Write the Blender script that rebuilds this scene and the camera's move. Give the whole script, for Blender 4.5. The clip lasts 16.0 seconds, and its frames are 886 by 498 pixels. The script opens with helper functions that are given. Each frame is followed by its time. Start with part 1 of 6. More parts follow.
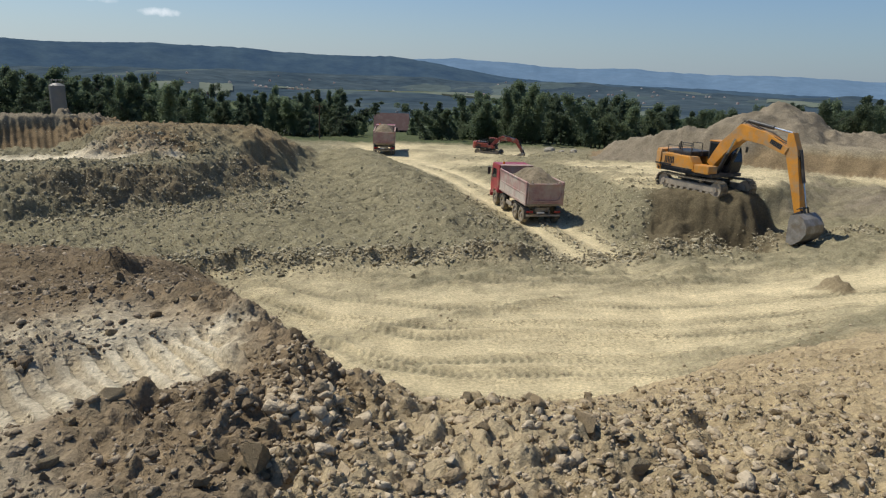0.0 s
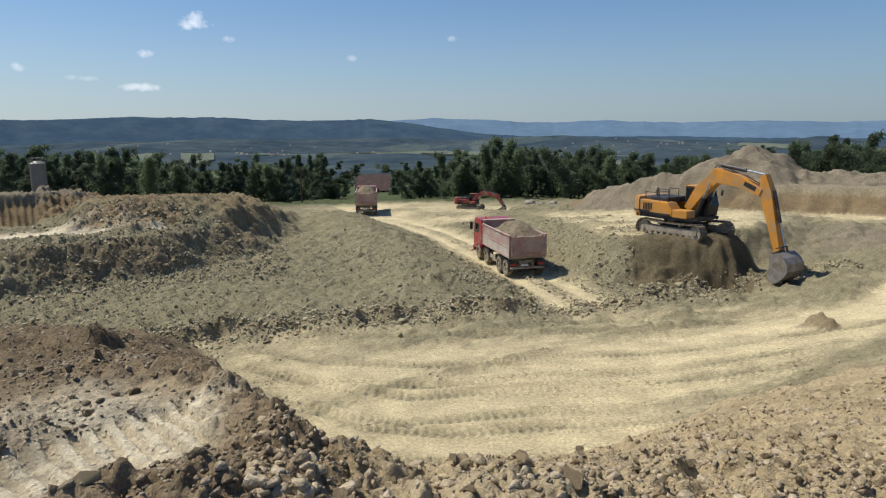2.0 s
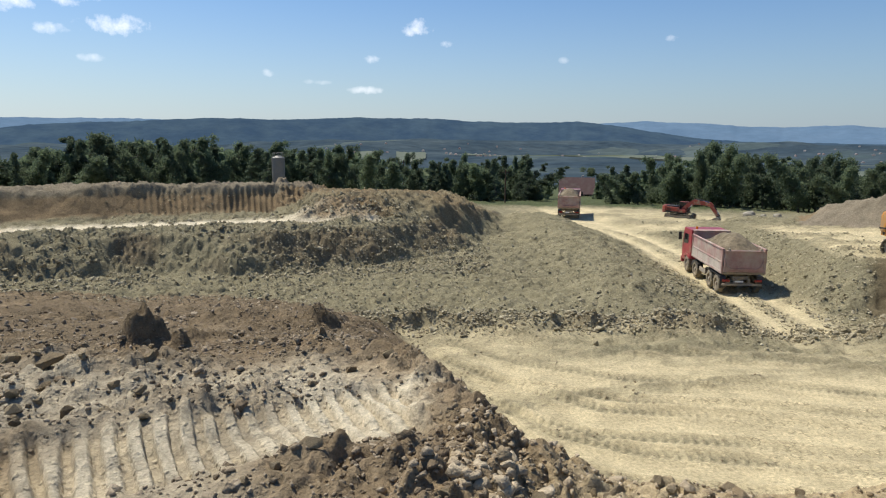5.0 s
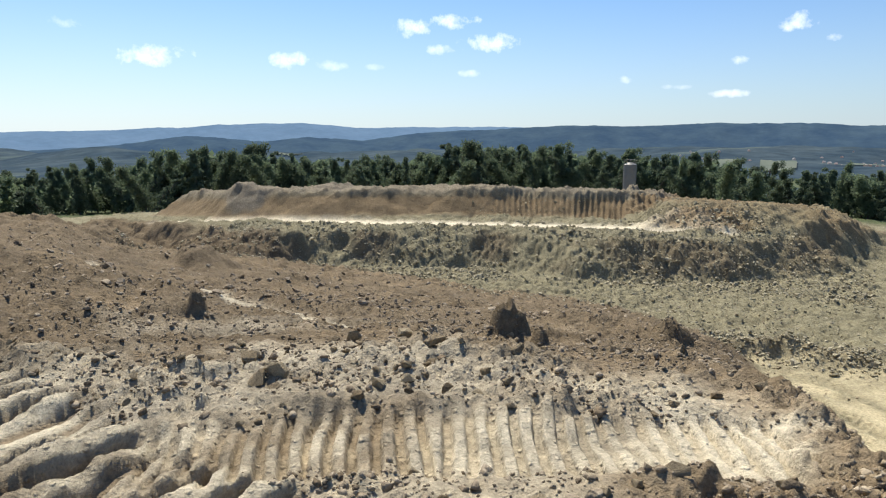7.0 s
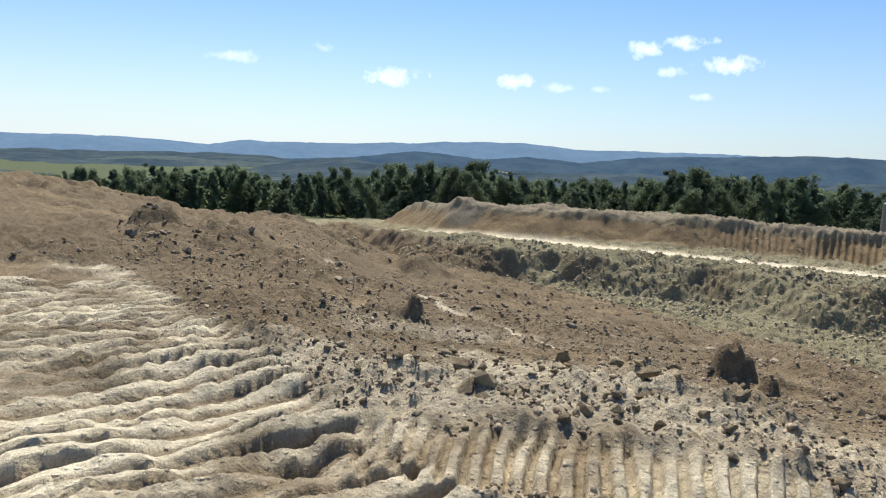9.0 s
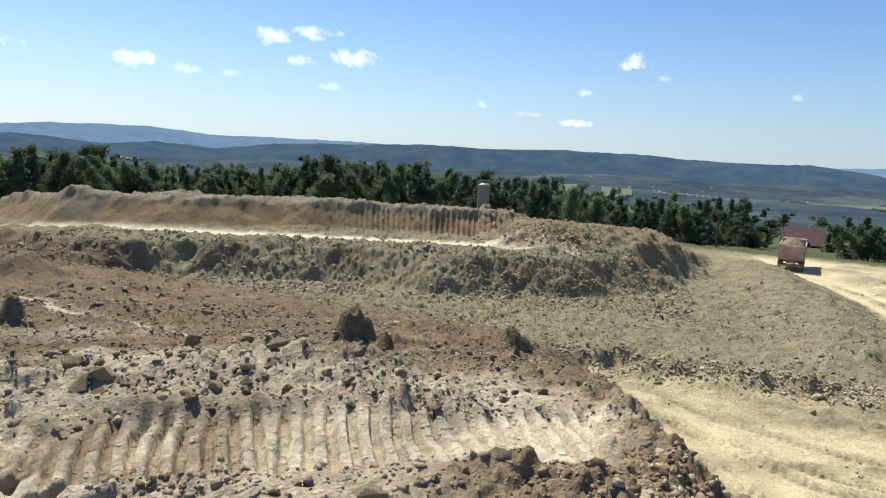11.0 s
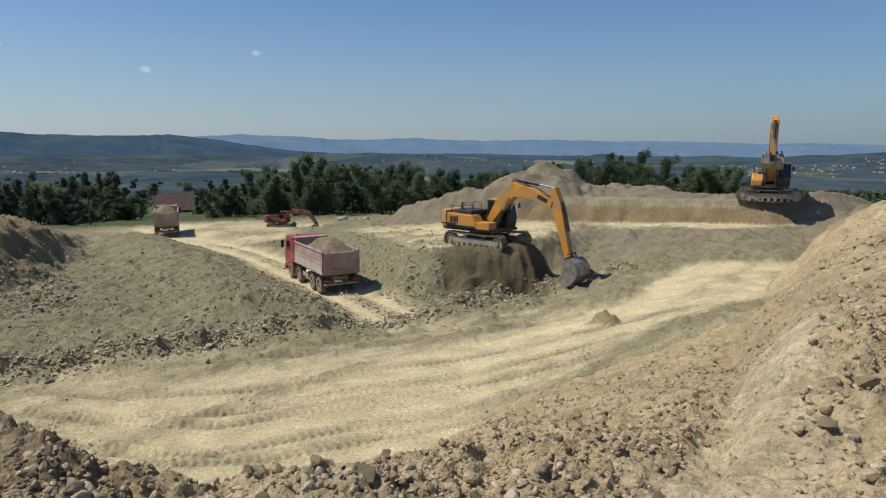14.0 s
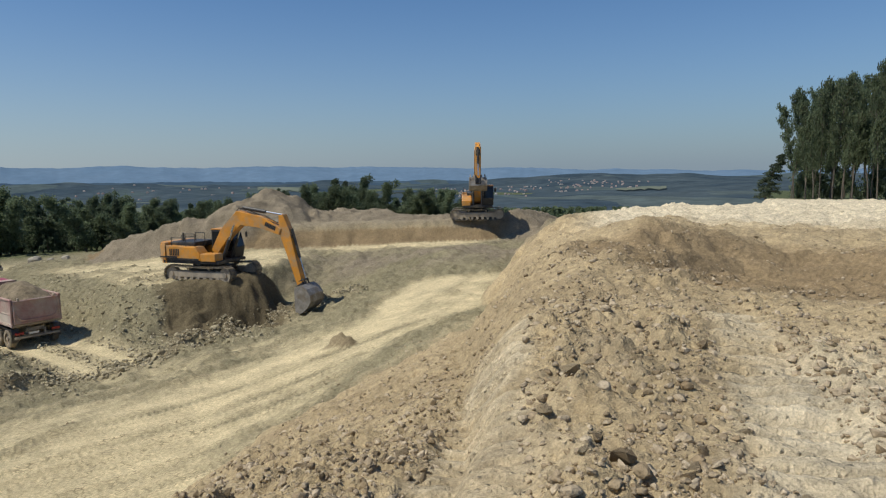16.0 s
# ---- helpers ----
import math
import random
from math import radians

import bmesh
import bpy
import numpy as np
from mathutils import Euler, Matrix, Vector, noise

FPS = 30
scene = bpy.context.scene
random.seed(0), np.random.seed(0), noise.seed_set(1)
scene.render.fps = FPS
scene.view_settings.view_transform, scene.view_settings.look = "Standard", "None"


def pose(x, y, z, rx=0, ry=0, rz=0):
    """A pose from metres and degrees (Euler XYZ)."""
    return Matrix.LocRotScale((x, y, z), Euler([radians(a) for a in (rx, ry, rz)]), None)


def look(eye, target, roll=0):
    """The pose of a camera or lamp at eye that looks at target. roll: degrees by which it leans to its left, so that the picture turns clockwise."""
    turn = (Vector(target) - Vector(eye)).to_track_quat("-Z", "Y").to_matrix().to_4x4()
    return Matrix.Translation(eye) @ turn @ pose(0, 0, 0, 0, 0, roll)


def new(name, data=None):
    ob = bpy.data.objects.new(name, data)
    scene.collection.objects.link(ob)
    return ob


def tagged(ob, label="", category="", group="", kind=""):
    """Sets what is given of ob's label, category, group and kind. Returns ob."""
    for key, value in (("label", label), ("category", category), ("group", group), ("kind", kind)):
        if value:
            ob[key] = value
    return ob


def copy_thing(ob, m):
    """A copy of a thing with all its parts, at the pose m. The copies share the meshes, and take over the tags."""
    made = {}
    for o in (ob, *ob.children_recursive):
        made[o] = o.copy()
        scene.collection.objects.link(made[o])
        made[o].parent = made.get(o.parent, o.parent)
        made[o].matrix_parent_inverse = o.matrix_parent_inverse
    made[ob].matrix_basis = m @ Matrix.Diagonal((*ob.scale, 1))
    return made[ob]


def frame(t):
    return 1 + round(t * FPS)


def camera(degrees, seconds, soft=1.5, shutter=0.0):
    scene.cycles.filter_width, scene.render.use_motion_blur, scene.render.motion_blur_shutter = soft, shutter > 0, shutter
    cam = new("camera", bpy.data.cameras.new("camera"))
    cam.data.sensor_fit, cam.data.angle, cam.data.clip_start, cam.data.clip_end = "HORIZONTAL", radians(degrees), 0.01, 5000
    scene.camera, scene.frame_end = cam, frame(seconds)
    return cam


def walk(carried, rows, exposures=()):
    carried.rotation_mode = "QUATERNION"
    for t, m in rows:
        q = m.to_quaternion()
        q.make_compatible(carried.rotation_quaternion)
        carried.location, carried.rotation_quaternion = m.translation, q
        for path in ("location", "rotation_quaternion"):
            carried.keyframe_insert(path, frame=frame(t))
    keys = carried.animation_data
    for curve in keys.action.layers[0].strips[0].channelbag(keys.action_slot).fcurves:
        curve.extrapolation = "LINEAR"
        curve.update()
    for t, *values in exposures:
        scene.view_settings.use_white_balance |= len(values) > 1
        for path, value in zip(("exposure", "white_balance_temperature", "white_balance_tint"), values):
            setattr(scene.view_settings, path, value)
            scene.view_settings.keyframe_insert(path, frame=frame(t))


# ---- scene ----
# ---------------------------------------------------------------- camera
cam = camera(67.3, 16.0, soft=1.15)
PATH = [
    (0.00, -0.031, 0.011, 0.031, 74.91, -2.08, 10.48),
    (0.50, -0.006, -0.003, 0.049, 76.27, -0.85, 12.36),
    (1.00, 0.029, -0.013, 0.056, 77.90, 0.41, 11.08),
    (1.50, 0.037, -0.003, 0.057, 79.12, 0.55, 8.88),
    (2.00, 0.028, -0.000, 0.058, 79.80, 0.58, 8.65),
    (2.50, 0.016, 0.004, 0.061, 80.02, 0.31, 9.35),
    (3.00, 0.006, 0.003, 0.061, 79.99, 0.12, 10.24),
    (3.60, -0.006, 0.004, 0.059, 79.98, -0.08, 12.77),
    (4.25, -0.025, 0.006, 0.055, 80.01, -0.23, 18.09),
    (4.90, -0.054, 0.002, 0.053, 80.03, -0.25, 24.94),
    (5.50, -0.092, -0.012, 0.058, 80.01, -0.14, 31.58),
    (6.00, -0.136, -0.031, 0.066, 79.95, 0.05, 37.93),
    (6.50, -0.196, -0.057, 0.055, 80.20, -0.46, 45.55),
    (7.00, -0.256, -0.065, 0.054, 80.54, -0.00, 55.31),
    (7.50, -0.282, -0.076, 0.054, 81.12, -0.29, 62.66),
    (8.00, -0.306, -0.112, 0.052, 81.56, -1.12, 72.29),
    (8.60, -0.311, -0.128, 0.044, 81.84, -1.97, 75.63),
    (9.25, -0.285, -0.122, 0.025, 81.98, -2.98, 70.90),
    (9.90, -0.230, -0.102, 0.004, 82.04, -3.63, 61.24),
    (10.50, -0.153, -0.084, -0.011, 82.11, -3.53, 51.28),
    (11.00, -0.080, -0.072, -0.018, 82.20, -3.06, 43.44),
    (11.50, -0.023, -0.063, -0.020, 81.74, -2.75, 37.22),
    (12.00, 0.025, -0.056, -0.016, 81.17, -2.07, 28.79),
    (12.50, 0.067, -0.076, 0.000, 80.64, -1.72, 20.25),
    (13.00, 0.136, -0.103, 0.003, 80.45, -1.20, 11.37),
    (13.50, 0.185, -0.111, -0.001, 80.53, -0.43, 3.12),
    (14.00, 0.188, -0.125, 0.007, 81.13, 0.21, -7.31),
    (14.50, 0.127, -0.109, 0.016, 81.84, 0.85, -13.54),
    (15.00, 0.074, -0.086, 0.017, 82.53, 0.95, -17.46),
    (15.50, 0.070, -0.089, 0.009, 82.83, 0.95, -21.45),
    (16.00, 0.131, -0.120, 0.001, 83.13, 0.87, -30.53),
]
walk(cam, [(t, pose(x, y, z, rx, ry, rz)) for t, x, y, z, rx, ry, rz in PATH],
     exposures=[(0.0, -0.10), (3.0, 0.0), (5.5, 0.2), (7.0, 0.42), (8.5, 0.42), (10.5, 0.42), (12.5, 0.18), (14.0, -0.15), (16.0, -0.20)])

# ---------------------------------------------------------------- light
SUN_AZ, SUN_EL = 80.0, 57.0          # degrees to the left of +y, degrees up


def bearing(d, az):
    """Plan position at d metres and az degrees to the left of +y."""
    return -d * math.sin(radians(az)), d * math.cos(radians(az))


world = bpy.data.worlds.new("sky")
scene.world = world
world.use_nodes = True
wn = world.node_tree.nodes
wl = world.node_tree.links
sky = wn.new("ShaderNodeTexSky")
sky.sky_type = "NISHITA"
sky.sun_disc = False
sky.sun_elevation = radians(SUN_EL)
sky.sun_rotation = radians(-SUN_AZ)
sky.air_density, sky.dust_density, sky.ozone_density, sky.altitude = 1.0, 0.8, 4.5, 500
wn["Background"].inputs[1].default_value = 0.092


def wmath(op, a, b=None, c=None):
    m = wn.new("ShaderNodeMath")
    m.operation = op
    for i, v in enumerate((a, b, c)):
        if v is None:
            continue
        if hasattr(v, "is_linked"):
            wl.new(v, m.inputs[i])
        else:
            m.inputs[i].default_value = v
    return m.outputs[0]


# small fair-weather clouds: bearing, height, half width, half height, thickness
CLOUDS = [(28.3, 8.4, 1.7, 0.75, 1.0), (25.9, 7.2, 0.7, 0.38, 0.8), (51.3, 7.7, 2.5, 0.9, 1.0), (54.4, 9.5, 2.2, 0.75, 1.0), (58.0, 8.9, 2.0, 0.8, 0.9), (55.6, 7.2, 1.2, 0.5, 0.7), (32.0, 5.85, 1.0, 0.42, 0.85),
          (40.5, 4.65, 0.7, 0.35, 0.5), (32.5, 3.4, 1.5, 0.32, 0.6), (36.5, 4.0, 1.2, 0.25, 0.4), (7.8, 7.3, 0.55, 0.35, 0.6), (78.5, 6.3, 3.0, 0.9, 0.9), (68.0, 6.2, 1.8, 0.75, 0.85), (64.5, 5.9, 1.4, 0.5, 0.5),
          (16.0, 5.8, 0.6, 0.3, 0.4), (84.0, 8.2, 1.2, 0.5, 0.5), (91.0, 7.0, 3.0, 0.6, 0.5), (53.0, 5.3, 1.0, 0.35, 0.5), (61.0, 5.8, 1.0, 0.3, 0.35)]
wtc, wsep, wno = wn.new("ShaderNodeTexCoord"), wn.new("ShaderNodeSeparateXYZ"), wn.new("ShaderNodeTexNoise")
wl.new(wtc.outputs["Generated"], wsep.inputs[0])
wl.new(wtc.outputs["Generated"], wno.inputs["Vector"])
wno.inputs["Scale"].default_value, wno.inputs["Detail"].default_value, wno.inputs["Roughness"].default_value = 38.0, 6.0, 0.62
c_az = wmath("MULTIPLY", wmath("ARCTAN2", wmath("MULTIPLY", wsep.outputs[0], -1.0), wsep.outputs[1]), 57.2958)
c_el = wmath("MULTIPLY", wmath("ARCSINE", wsep.outputs[2]), 57.2958)
puff = wmath("MULTIPLY_ADD", wno.outputs[0], 4.2, -2.2)
cover = None
for ca, ce, cw, ch, cd in CLOUDS:
    qa = wmath("MULTIPLY_ADD", c_az, 1 / cw, -ca / cw)
    qe = wmath("MULTIPLY_ADD", c_el, 1 / ch, -ce / ch)
    r2 = wmath("ADD", wmath("MULTIPLY", qa, qa), wmath("MULTIPLY", qe, qe))
    one = wmath("MULTIPLY", wmath("SMOOTH_MIN", wmath("MAXIMUM", wmath("MULTIPLY", wmath("ADD", wmath("SUBTRACT", 0.85, r2), puff), 0.55), 0.0), 1.0, 0.3), cd)
    cover = one if cover is None else wmath("MAXIMUM", cover, one)
wmix = wn.new("ShaderNodeMix")
wmix.data_type = "RGBA"
wl.new(wmath("MINIMUM", wmath("MULTIPLY", cover, 0.95), 1.0), wmix.inputs[0])
wtint = wn.new("ShaderNodeMix")
wtint.data_type, wtint.blend_type = "RGBA", "MULTIPLY"
wtint.inputs[0].default_value = 1.0
wtint.inputs[7].default_value = (0.80, 1.01, 1.17, 1)
wl.new(sky.outputs[0], wtint.inputs[6])
# summer haze low over the horizon, paler towards the sun
whaze, wside = wn.new("ShaderNodeMix"), wn.new("ShaderNodeMix")
whaze.data_type = wside.data_type = "RGBA"
wside.inputs[6].default_value, wside.inputs[7].default_value = (2.9, 3.65, 4.5, 1), (7.6, 8.2, 8.4, 1)
wl.new(wmath("MULTIPLY_ADD", wmath("SMOOTH_MIN", wmath("MAXIMUM", c_az, -40.0), 85.0, 10.0), 0.008, 0.32), wside.inputs[0])
low = wmath("MAXIMUM", wmath("MULTIPLY_ADD", c_el, -0.052, 0.88), 0.0)
wl.new(wmath("MULTIPLY", low, low), whaze.inputs[0])
wl.new(wtint.outputs[2], whaze.inputs[6])
wl.new(wside.outputs[2], whaze.inputs[7])
wl.new(whaze.outputs[2], wmix.inputs[6])
wmix.inputs[7].default_value = (14.0, 14.0, 14.5, 1)
wl.new(wmix.outputs[2], wn["Background"].inputs[0])

sun = new("sun", bpy.data.lights.new("sun", "SUN"))
sun.data.energy, sun.data.angle, sun.data.color = 5.0, radians(0.5), (1.0, 0.94, 0.82)
sx, sy = bearing(math.cos(radians(SUN_EL)), SUN_AZ)
sun.matrix_world = look((sx * 90, sy * 90, math.sin(radians(SUN_EL)) * 90), (0, 0, 0))


# ---------------------------------------------------------------- materials
def nodes_of(name):
    m = bpy.data.materials.new(name)
    m.use_nodes = True
    nt = m.node_tree
    return m, nt.nodes, nt.links, nt.nodes["Principled BSDF"]


def noise_node(n, l, scale, detail=4.0, coord="Object", rough=0.6):
    tc = n.new("ShaderNodeTexCoord")
    t = n.new("ShaderNodeTexNoise")
    t.inputs["Scale"].default_value, t.inputs["Detail"].default_value, t.inputs["Roughness"].default_value = scale, detail, rough
    l.new(tc.outputs[coord], t.inputs["Vector"])
    return t


def mixed(n, l, kind, fac, a, b):
    """A colour mix node; a and b are sockets or colours."""
    m = n.new("ShaderNodeMix")
    m.data_type, m.blend_type = "RGBA", kind
    for i, v in ((0, fac), (6, a), (7, b)):
        if hasattr(v, "is_linked"):
            l.new(v, m.inputs[i])
        else:
            m.inputs[i].default_value = v if i == 0 else (*v, 1)
    return m.outputs[2]


def ramp(n, l, src, lo, hi, a=0.0, b=1.0):
    r = n.new("ShaderNodeMapRange")
    l.new(src, r.inputs[0])
    for i, v in enumerate((lo, hi, a, b)):
        r.inputs[i + 1].default_value = v
    return r.outputs[0]


def surface(name, colour, rough=0.7, metal=0.0, vary=0.25, scale=3.0, dirt=None, dirt_amount=0.5, bump=0.0, fine=40.0, random_hue=0.0):
    """A worn surface: base colour, varied at two scales, with dirt in patches."""
    m, n, l, p = nodes_of(name)
    big, small = noise_node(n, l, scale), noise_node(n, l, fine, 3.0)
    c = mixed(n, l, "MULTIPLY", 1.0, colour, (1, 1, 1))
    g = n.new("ShaderNodeCombineColor")
    v = n.new("ShaderNodeMath")
    v.operation = "ADD"
    l.new(ramp(n, l, big.outputs[0], 0.3, 0.7, 1 - vary, 1 + vary * 0.5), v.inputs[0])
    l.new(ramp(n, l, small.outputs[0], 0.3, 0.7, -vary * 0.4, vary * 0.4), v.inputs[1])
    src = v.outputs[0]
    if random_hue:
        info = n.new("ShaderNodeObjectInfo")
        mul = n.new("ShaderNodeMath")
        mul.operation = "MULTIPLY"
        l.new(src, mul.inputs[0])
        l.new(ramp(n, l, info.outputs["Random"], 0, 1, 1 - random_hue, 1 + random_hue), mul.inputs[1])
        src = mul.outputs[0]
    for i in range(3):
        l.new(src, g.inputs[i])
    c = mixed(n, l, "MULTIPLY", 1.0, c, g.outputs[0])
    if dirt:
        d = noise_node(n, l, scale * 0.7, 6.0, rough=0.7)
        c = mixed(n, l, "MIX", ramp(n, l, d.outputs[0], 0.62 - dirt_amount * 0.4, 0.75 - dirt_amount * 0.2), c, dirt)
    l.new(c, p.inputs["Base Color"])
    p.inputs["Roughness"].default_value, p.inputs["Metallic"].default_value = rough, metal
    if bump:
        b = n.new("ShaderNodeBump")
        b.inputs["Strength"].default_value, b.inputs["Distance"].default_value = 0.6, bump
        l.new(small.outputs[0], b.inputs["Height"])
        l.new(b.outputs[0], p.inputs["Normal"])
    return m


def soil_material():
    """Bare soil: the kind of earth comes from the mesh, the grain, pebbles and crumbs from here."""
    m, n, l, p = nodes_of("soil")
    at = n.new("ShaderNodeAttribute")
    at.attribute_name = "soil"
    a, b, c = noise_node(n, l, 0.8, 6.0, rough=0.65), noise_node(n, l, 9.0, 6.0, rough=0.75), noise_node(n, l, 60.0, 3.0)
    col = at.outputs["Color"]
    for src, lo, hi in ((a, 0.76, 1.24), (b, 0.58, 1.42), (c, 0.8, 1.2)):
        g = n.new("ShaderNodeCombineColor")
        r = ramp(n, l, src.outputs[0], 0.28, 0.72, lo, hi)
        for i in range(3):
            l.new(r, g.inputs[i])
        col = mixed(n, l, "MULTIPLY", 1.0, col, g.outputs[0])
    vor = n.new("ShaderNodeTexVoronoi")
    vor.inputs["Scale"].default_value = 14.0
    tc = n.new("ShaderNodeTexCoord")
    l.new(tc.outputs["Object"], vor.inputs["Vector"])
    pale = mixed(n, l, "MIX", 0.5, col, (0.42, 0.37, 0.28))
    col = mixed(n, l, "MIX", ramp(n, l, vor.outputs["Distance"], 0.16, 0.12, 0.0, 0.75), col, pale)
    net, warp, mp = n.new("ShaderNodeTexVoronoi"), noise_node(n, l, 1.5, 2.0), n.new("ShaderNodeMapping")
    net.feature = "DISTANCE_TO_EDGE"
    net.inputs["Scale"].default_value = 4.6
    mp.inputs["Scale"].default_value = (0.8, 1.5, 0.0)
    l.new(tc.outputs["Object"], mp.inputs[0])
    l.new(mixed(n, l, "ADD", 0.25, mp.outputs[0], warp.outputs["Color"]), net.inputs["Vector"])
    line = n.new("ShaderNodeMath")
    line.operation = "MULTIPLY"
    gate = n.new("ShaderNodeMath")
    gate.operation = "MULTIPLY"
    l.new(ramp(n, l, net.outputs["Distance"], 0.0, 0.13, 0.8, 0.0), gate.inputs[0])
    l.new(ramp(n, l, noise_node(n, l, 3.2, 3.0).outputs[0], 0.44, 0.60), gate.inputs[1])
    l.new(gate.outputs[0], line.inputs[0])
    l.new(at.outputs["Alpha"], line.inputs[1])
    col = mixed(n, l, "MIX", line.outputs[0], col, (0.16, 0.13, 0.075))
    l.new(col, p.inputs["Base Color"])
    p.inputs["Roughness"].default_value = 0.95
    p.inputs["Specular IOR Level"].default_value = 0.15
    add = n.new("ShaderNodeMath")
    add.operation = "ADD"
    l.new(b.outputs[0], add.inputs[0])
    l.new(ramp(n, l, vor.outputs["Distance"], 0.0, 0.3, 0.5, 0.0), add.inputs[1])
    mid = noise_node(n, l, 2.6, 6.0, rough=0.7)
    bu0 = n.new("ShaderNodeBump")
    bu0.inputs["Strength"].default_value, bu0.inputs["Distance"].default_value = 0.5, 0.16
    l.new(mid.outputs[0], bu0.inputs["Height"])
    bu = n.new("ShaderNodeBump")
    l.new(bu0.outputs[0], bu.inputs["Normal"])
    bu.inputs["Strength"].default_value, bu.inputs["Distance"].default_value = 1.0, 0.058
    l.new(add.outputs[0], bu.inputs["Height"])
    l.new(bu.outputs[0], p.inputs["Normal"])
    return m


SOIL = soil_material()

# ---------------------------------------------------------------- ground: the lie of the land
rng = np.random.default_rng(7)
TABLE = rng.random((256, 256))


def vnoise(x, y, seed=0):
    """Smooth value noise, 0 to 1."""
    x, y = x + seed * 17.31, y + seed * 9.77
    xi, yi = np.floor(x).astype(int), np.floor(y).astype(int)
    u, v = x - xi, y - yi
    u, v = u * u * u * (u * (u * 6 - 15) + 10), v * v * v * (v * (v * 6 - 15) + 10)
    a, b = TABLE[xi % 256, yi % 256], TABLE[(xi + 1) % 256, yi % 256]
    c, d = TABLE[xi % 256, (yi + 1) % 256], TABLE[(xi + 1) % 256, (yi + 1) % 256]
    return (a * (1 - u) + b * u) * (1 - v) + (c * (1 - u) + d * u) * v


def fbm(x, y, size, octaves=4, seed=0, keep=0.5):
    """Fractal noise about 0, of roughly +-1, whose largest lumps are size metres."""
    total, amp, norm = 0.0, 1.0, 0.0
    for i in range(octaves):
        k = 2.03 ** i / size
        total = total + amp * (vnoise(x * k, y * k, seed + i) * 2 - 1)
        norm += amp
        amp *= keep
    return total / norm * 1.6


def lumps(x, y, size, octaves=3, seed=0):
    """Crumbly clods: billowed noise, 0 to 1, round on top and creased between."""
    total, amp, norm = 0.0, 1.0, 0.0
    for i in range(octaves):
        k = 2.1 ** i / size
        total = total + amp * (1 - np.abs(vnoise(x * k, y * k, seed + 3 * i) * 2 - 1)) ** 2
        norm += amp
        amp *= 0.5
    return total / norm


def clods(x, y, size, seed, share=0.8):
    """Rounded clods lying half sunk, one or none to a cell of the given size; height in metres."""
    u, v = x / size, y / size
    ci, cj = np.floor(u).astype(int), np.floor(v).astype(int)
    best = np.zeros_like(x)
    for di in (-1, 0, 1):
        for dj in (-1, 0, 1):
            a, b = (ci + di + seed * 31) % 256, (cj + dj + seed * 57) % 256
            px, py = ci + di + 0.15 + 0.7 * TABLE[a, b], cj + dj + 0.15 + 0.7 * TABLE[(a + 91) % 256, (b + 13) % 256]
            big = TABLE[(a + 45) % 256, (b + 171) % 256]
            rad = np.where(TABLE[(a + 140) % 256, (b + 77) % 256] < share, 0.22 + 0.50 * big * big, 0.01)
            e = ((u - px) ** 2 + (v - py) ** 2) / rad ** 2
            best = np.maximum(best, rad * np.clip(1 - e, 0, 1) * (0.7 + 0.6 * TABLE[(a + 9) % 256, (b + 200) % 256]))
    return best * size


def smooth(lo, hi, v):
    t = np.clip((v - lo) / (hi - lo), 0, 1)
    return t * t * (3 - 2 * t)


def smax(a, b, k):
    h = np.clip(0.5 + 0.5 * (a - b) / k, 0, 1)
    return b * (1 - h) + a * h + k * h * (1 - h)


def inside(x, y, ring):
    """Metres inside (positive) or outside (negative) of a plan outline of (distance, bearing) corners."""
    pts = [bearing(d, a) for d, a in ring]
    best, wind = np.full(x.shape, 1e9), np.zeros(x.shape, bool)
    for (ax, ay), (bx, by) in zip(pts, pts[1:] + pts[:1]):
        dx, dy = bx - ax, by - ay
        t = np.clip(((x - ax) * dx + (y - ay) * dy) / (dx * dx + dy * dy), 0, 1)
        best = np.minimum(best, np.hypot(x - ax - t * dx, y - ay - t * dy))
        if dy:
            wind ^= ((ay > y) != (by > y)) & (x < dx * (y - ay) / dy + ax)
    return np.where(wind, best, -best)


def along(x, y, line):
    """Distance from a plan line of (distance, bearing) points, the way along it, and the side (left positive)."""
    pts = [bearing(d, a) for d, a in line]
    best, way, side, run = np.full(x.shape, 1e9), np.zeros(x.shape), np.zeros(x.shape), 0.0
    for (ax, ay), (bx, by) in zip(pts, pts[1:]):
        dx, dy = bx - ax, by - ay
        n = math.hypot(dx, dy)
        t = np.clip(((x - ax) * dx + (y - ay) * dy) / (n * n), 0, 1)
        e = np.hypot(x - ax - t * dx, y - ay - t * dy)
        near = e < best
        best, way = np.where(near, e, best), np.where(near, run + t * n, way)
        side = np.where(near, ((y - ay) * dx - (x - ax) * dy) / n, side)
        run += n
    return best, way, side


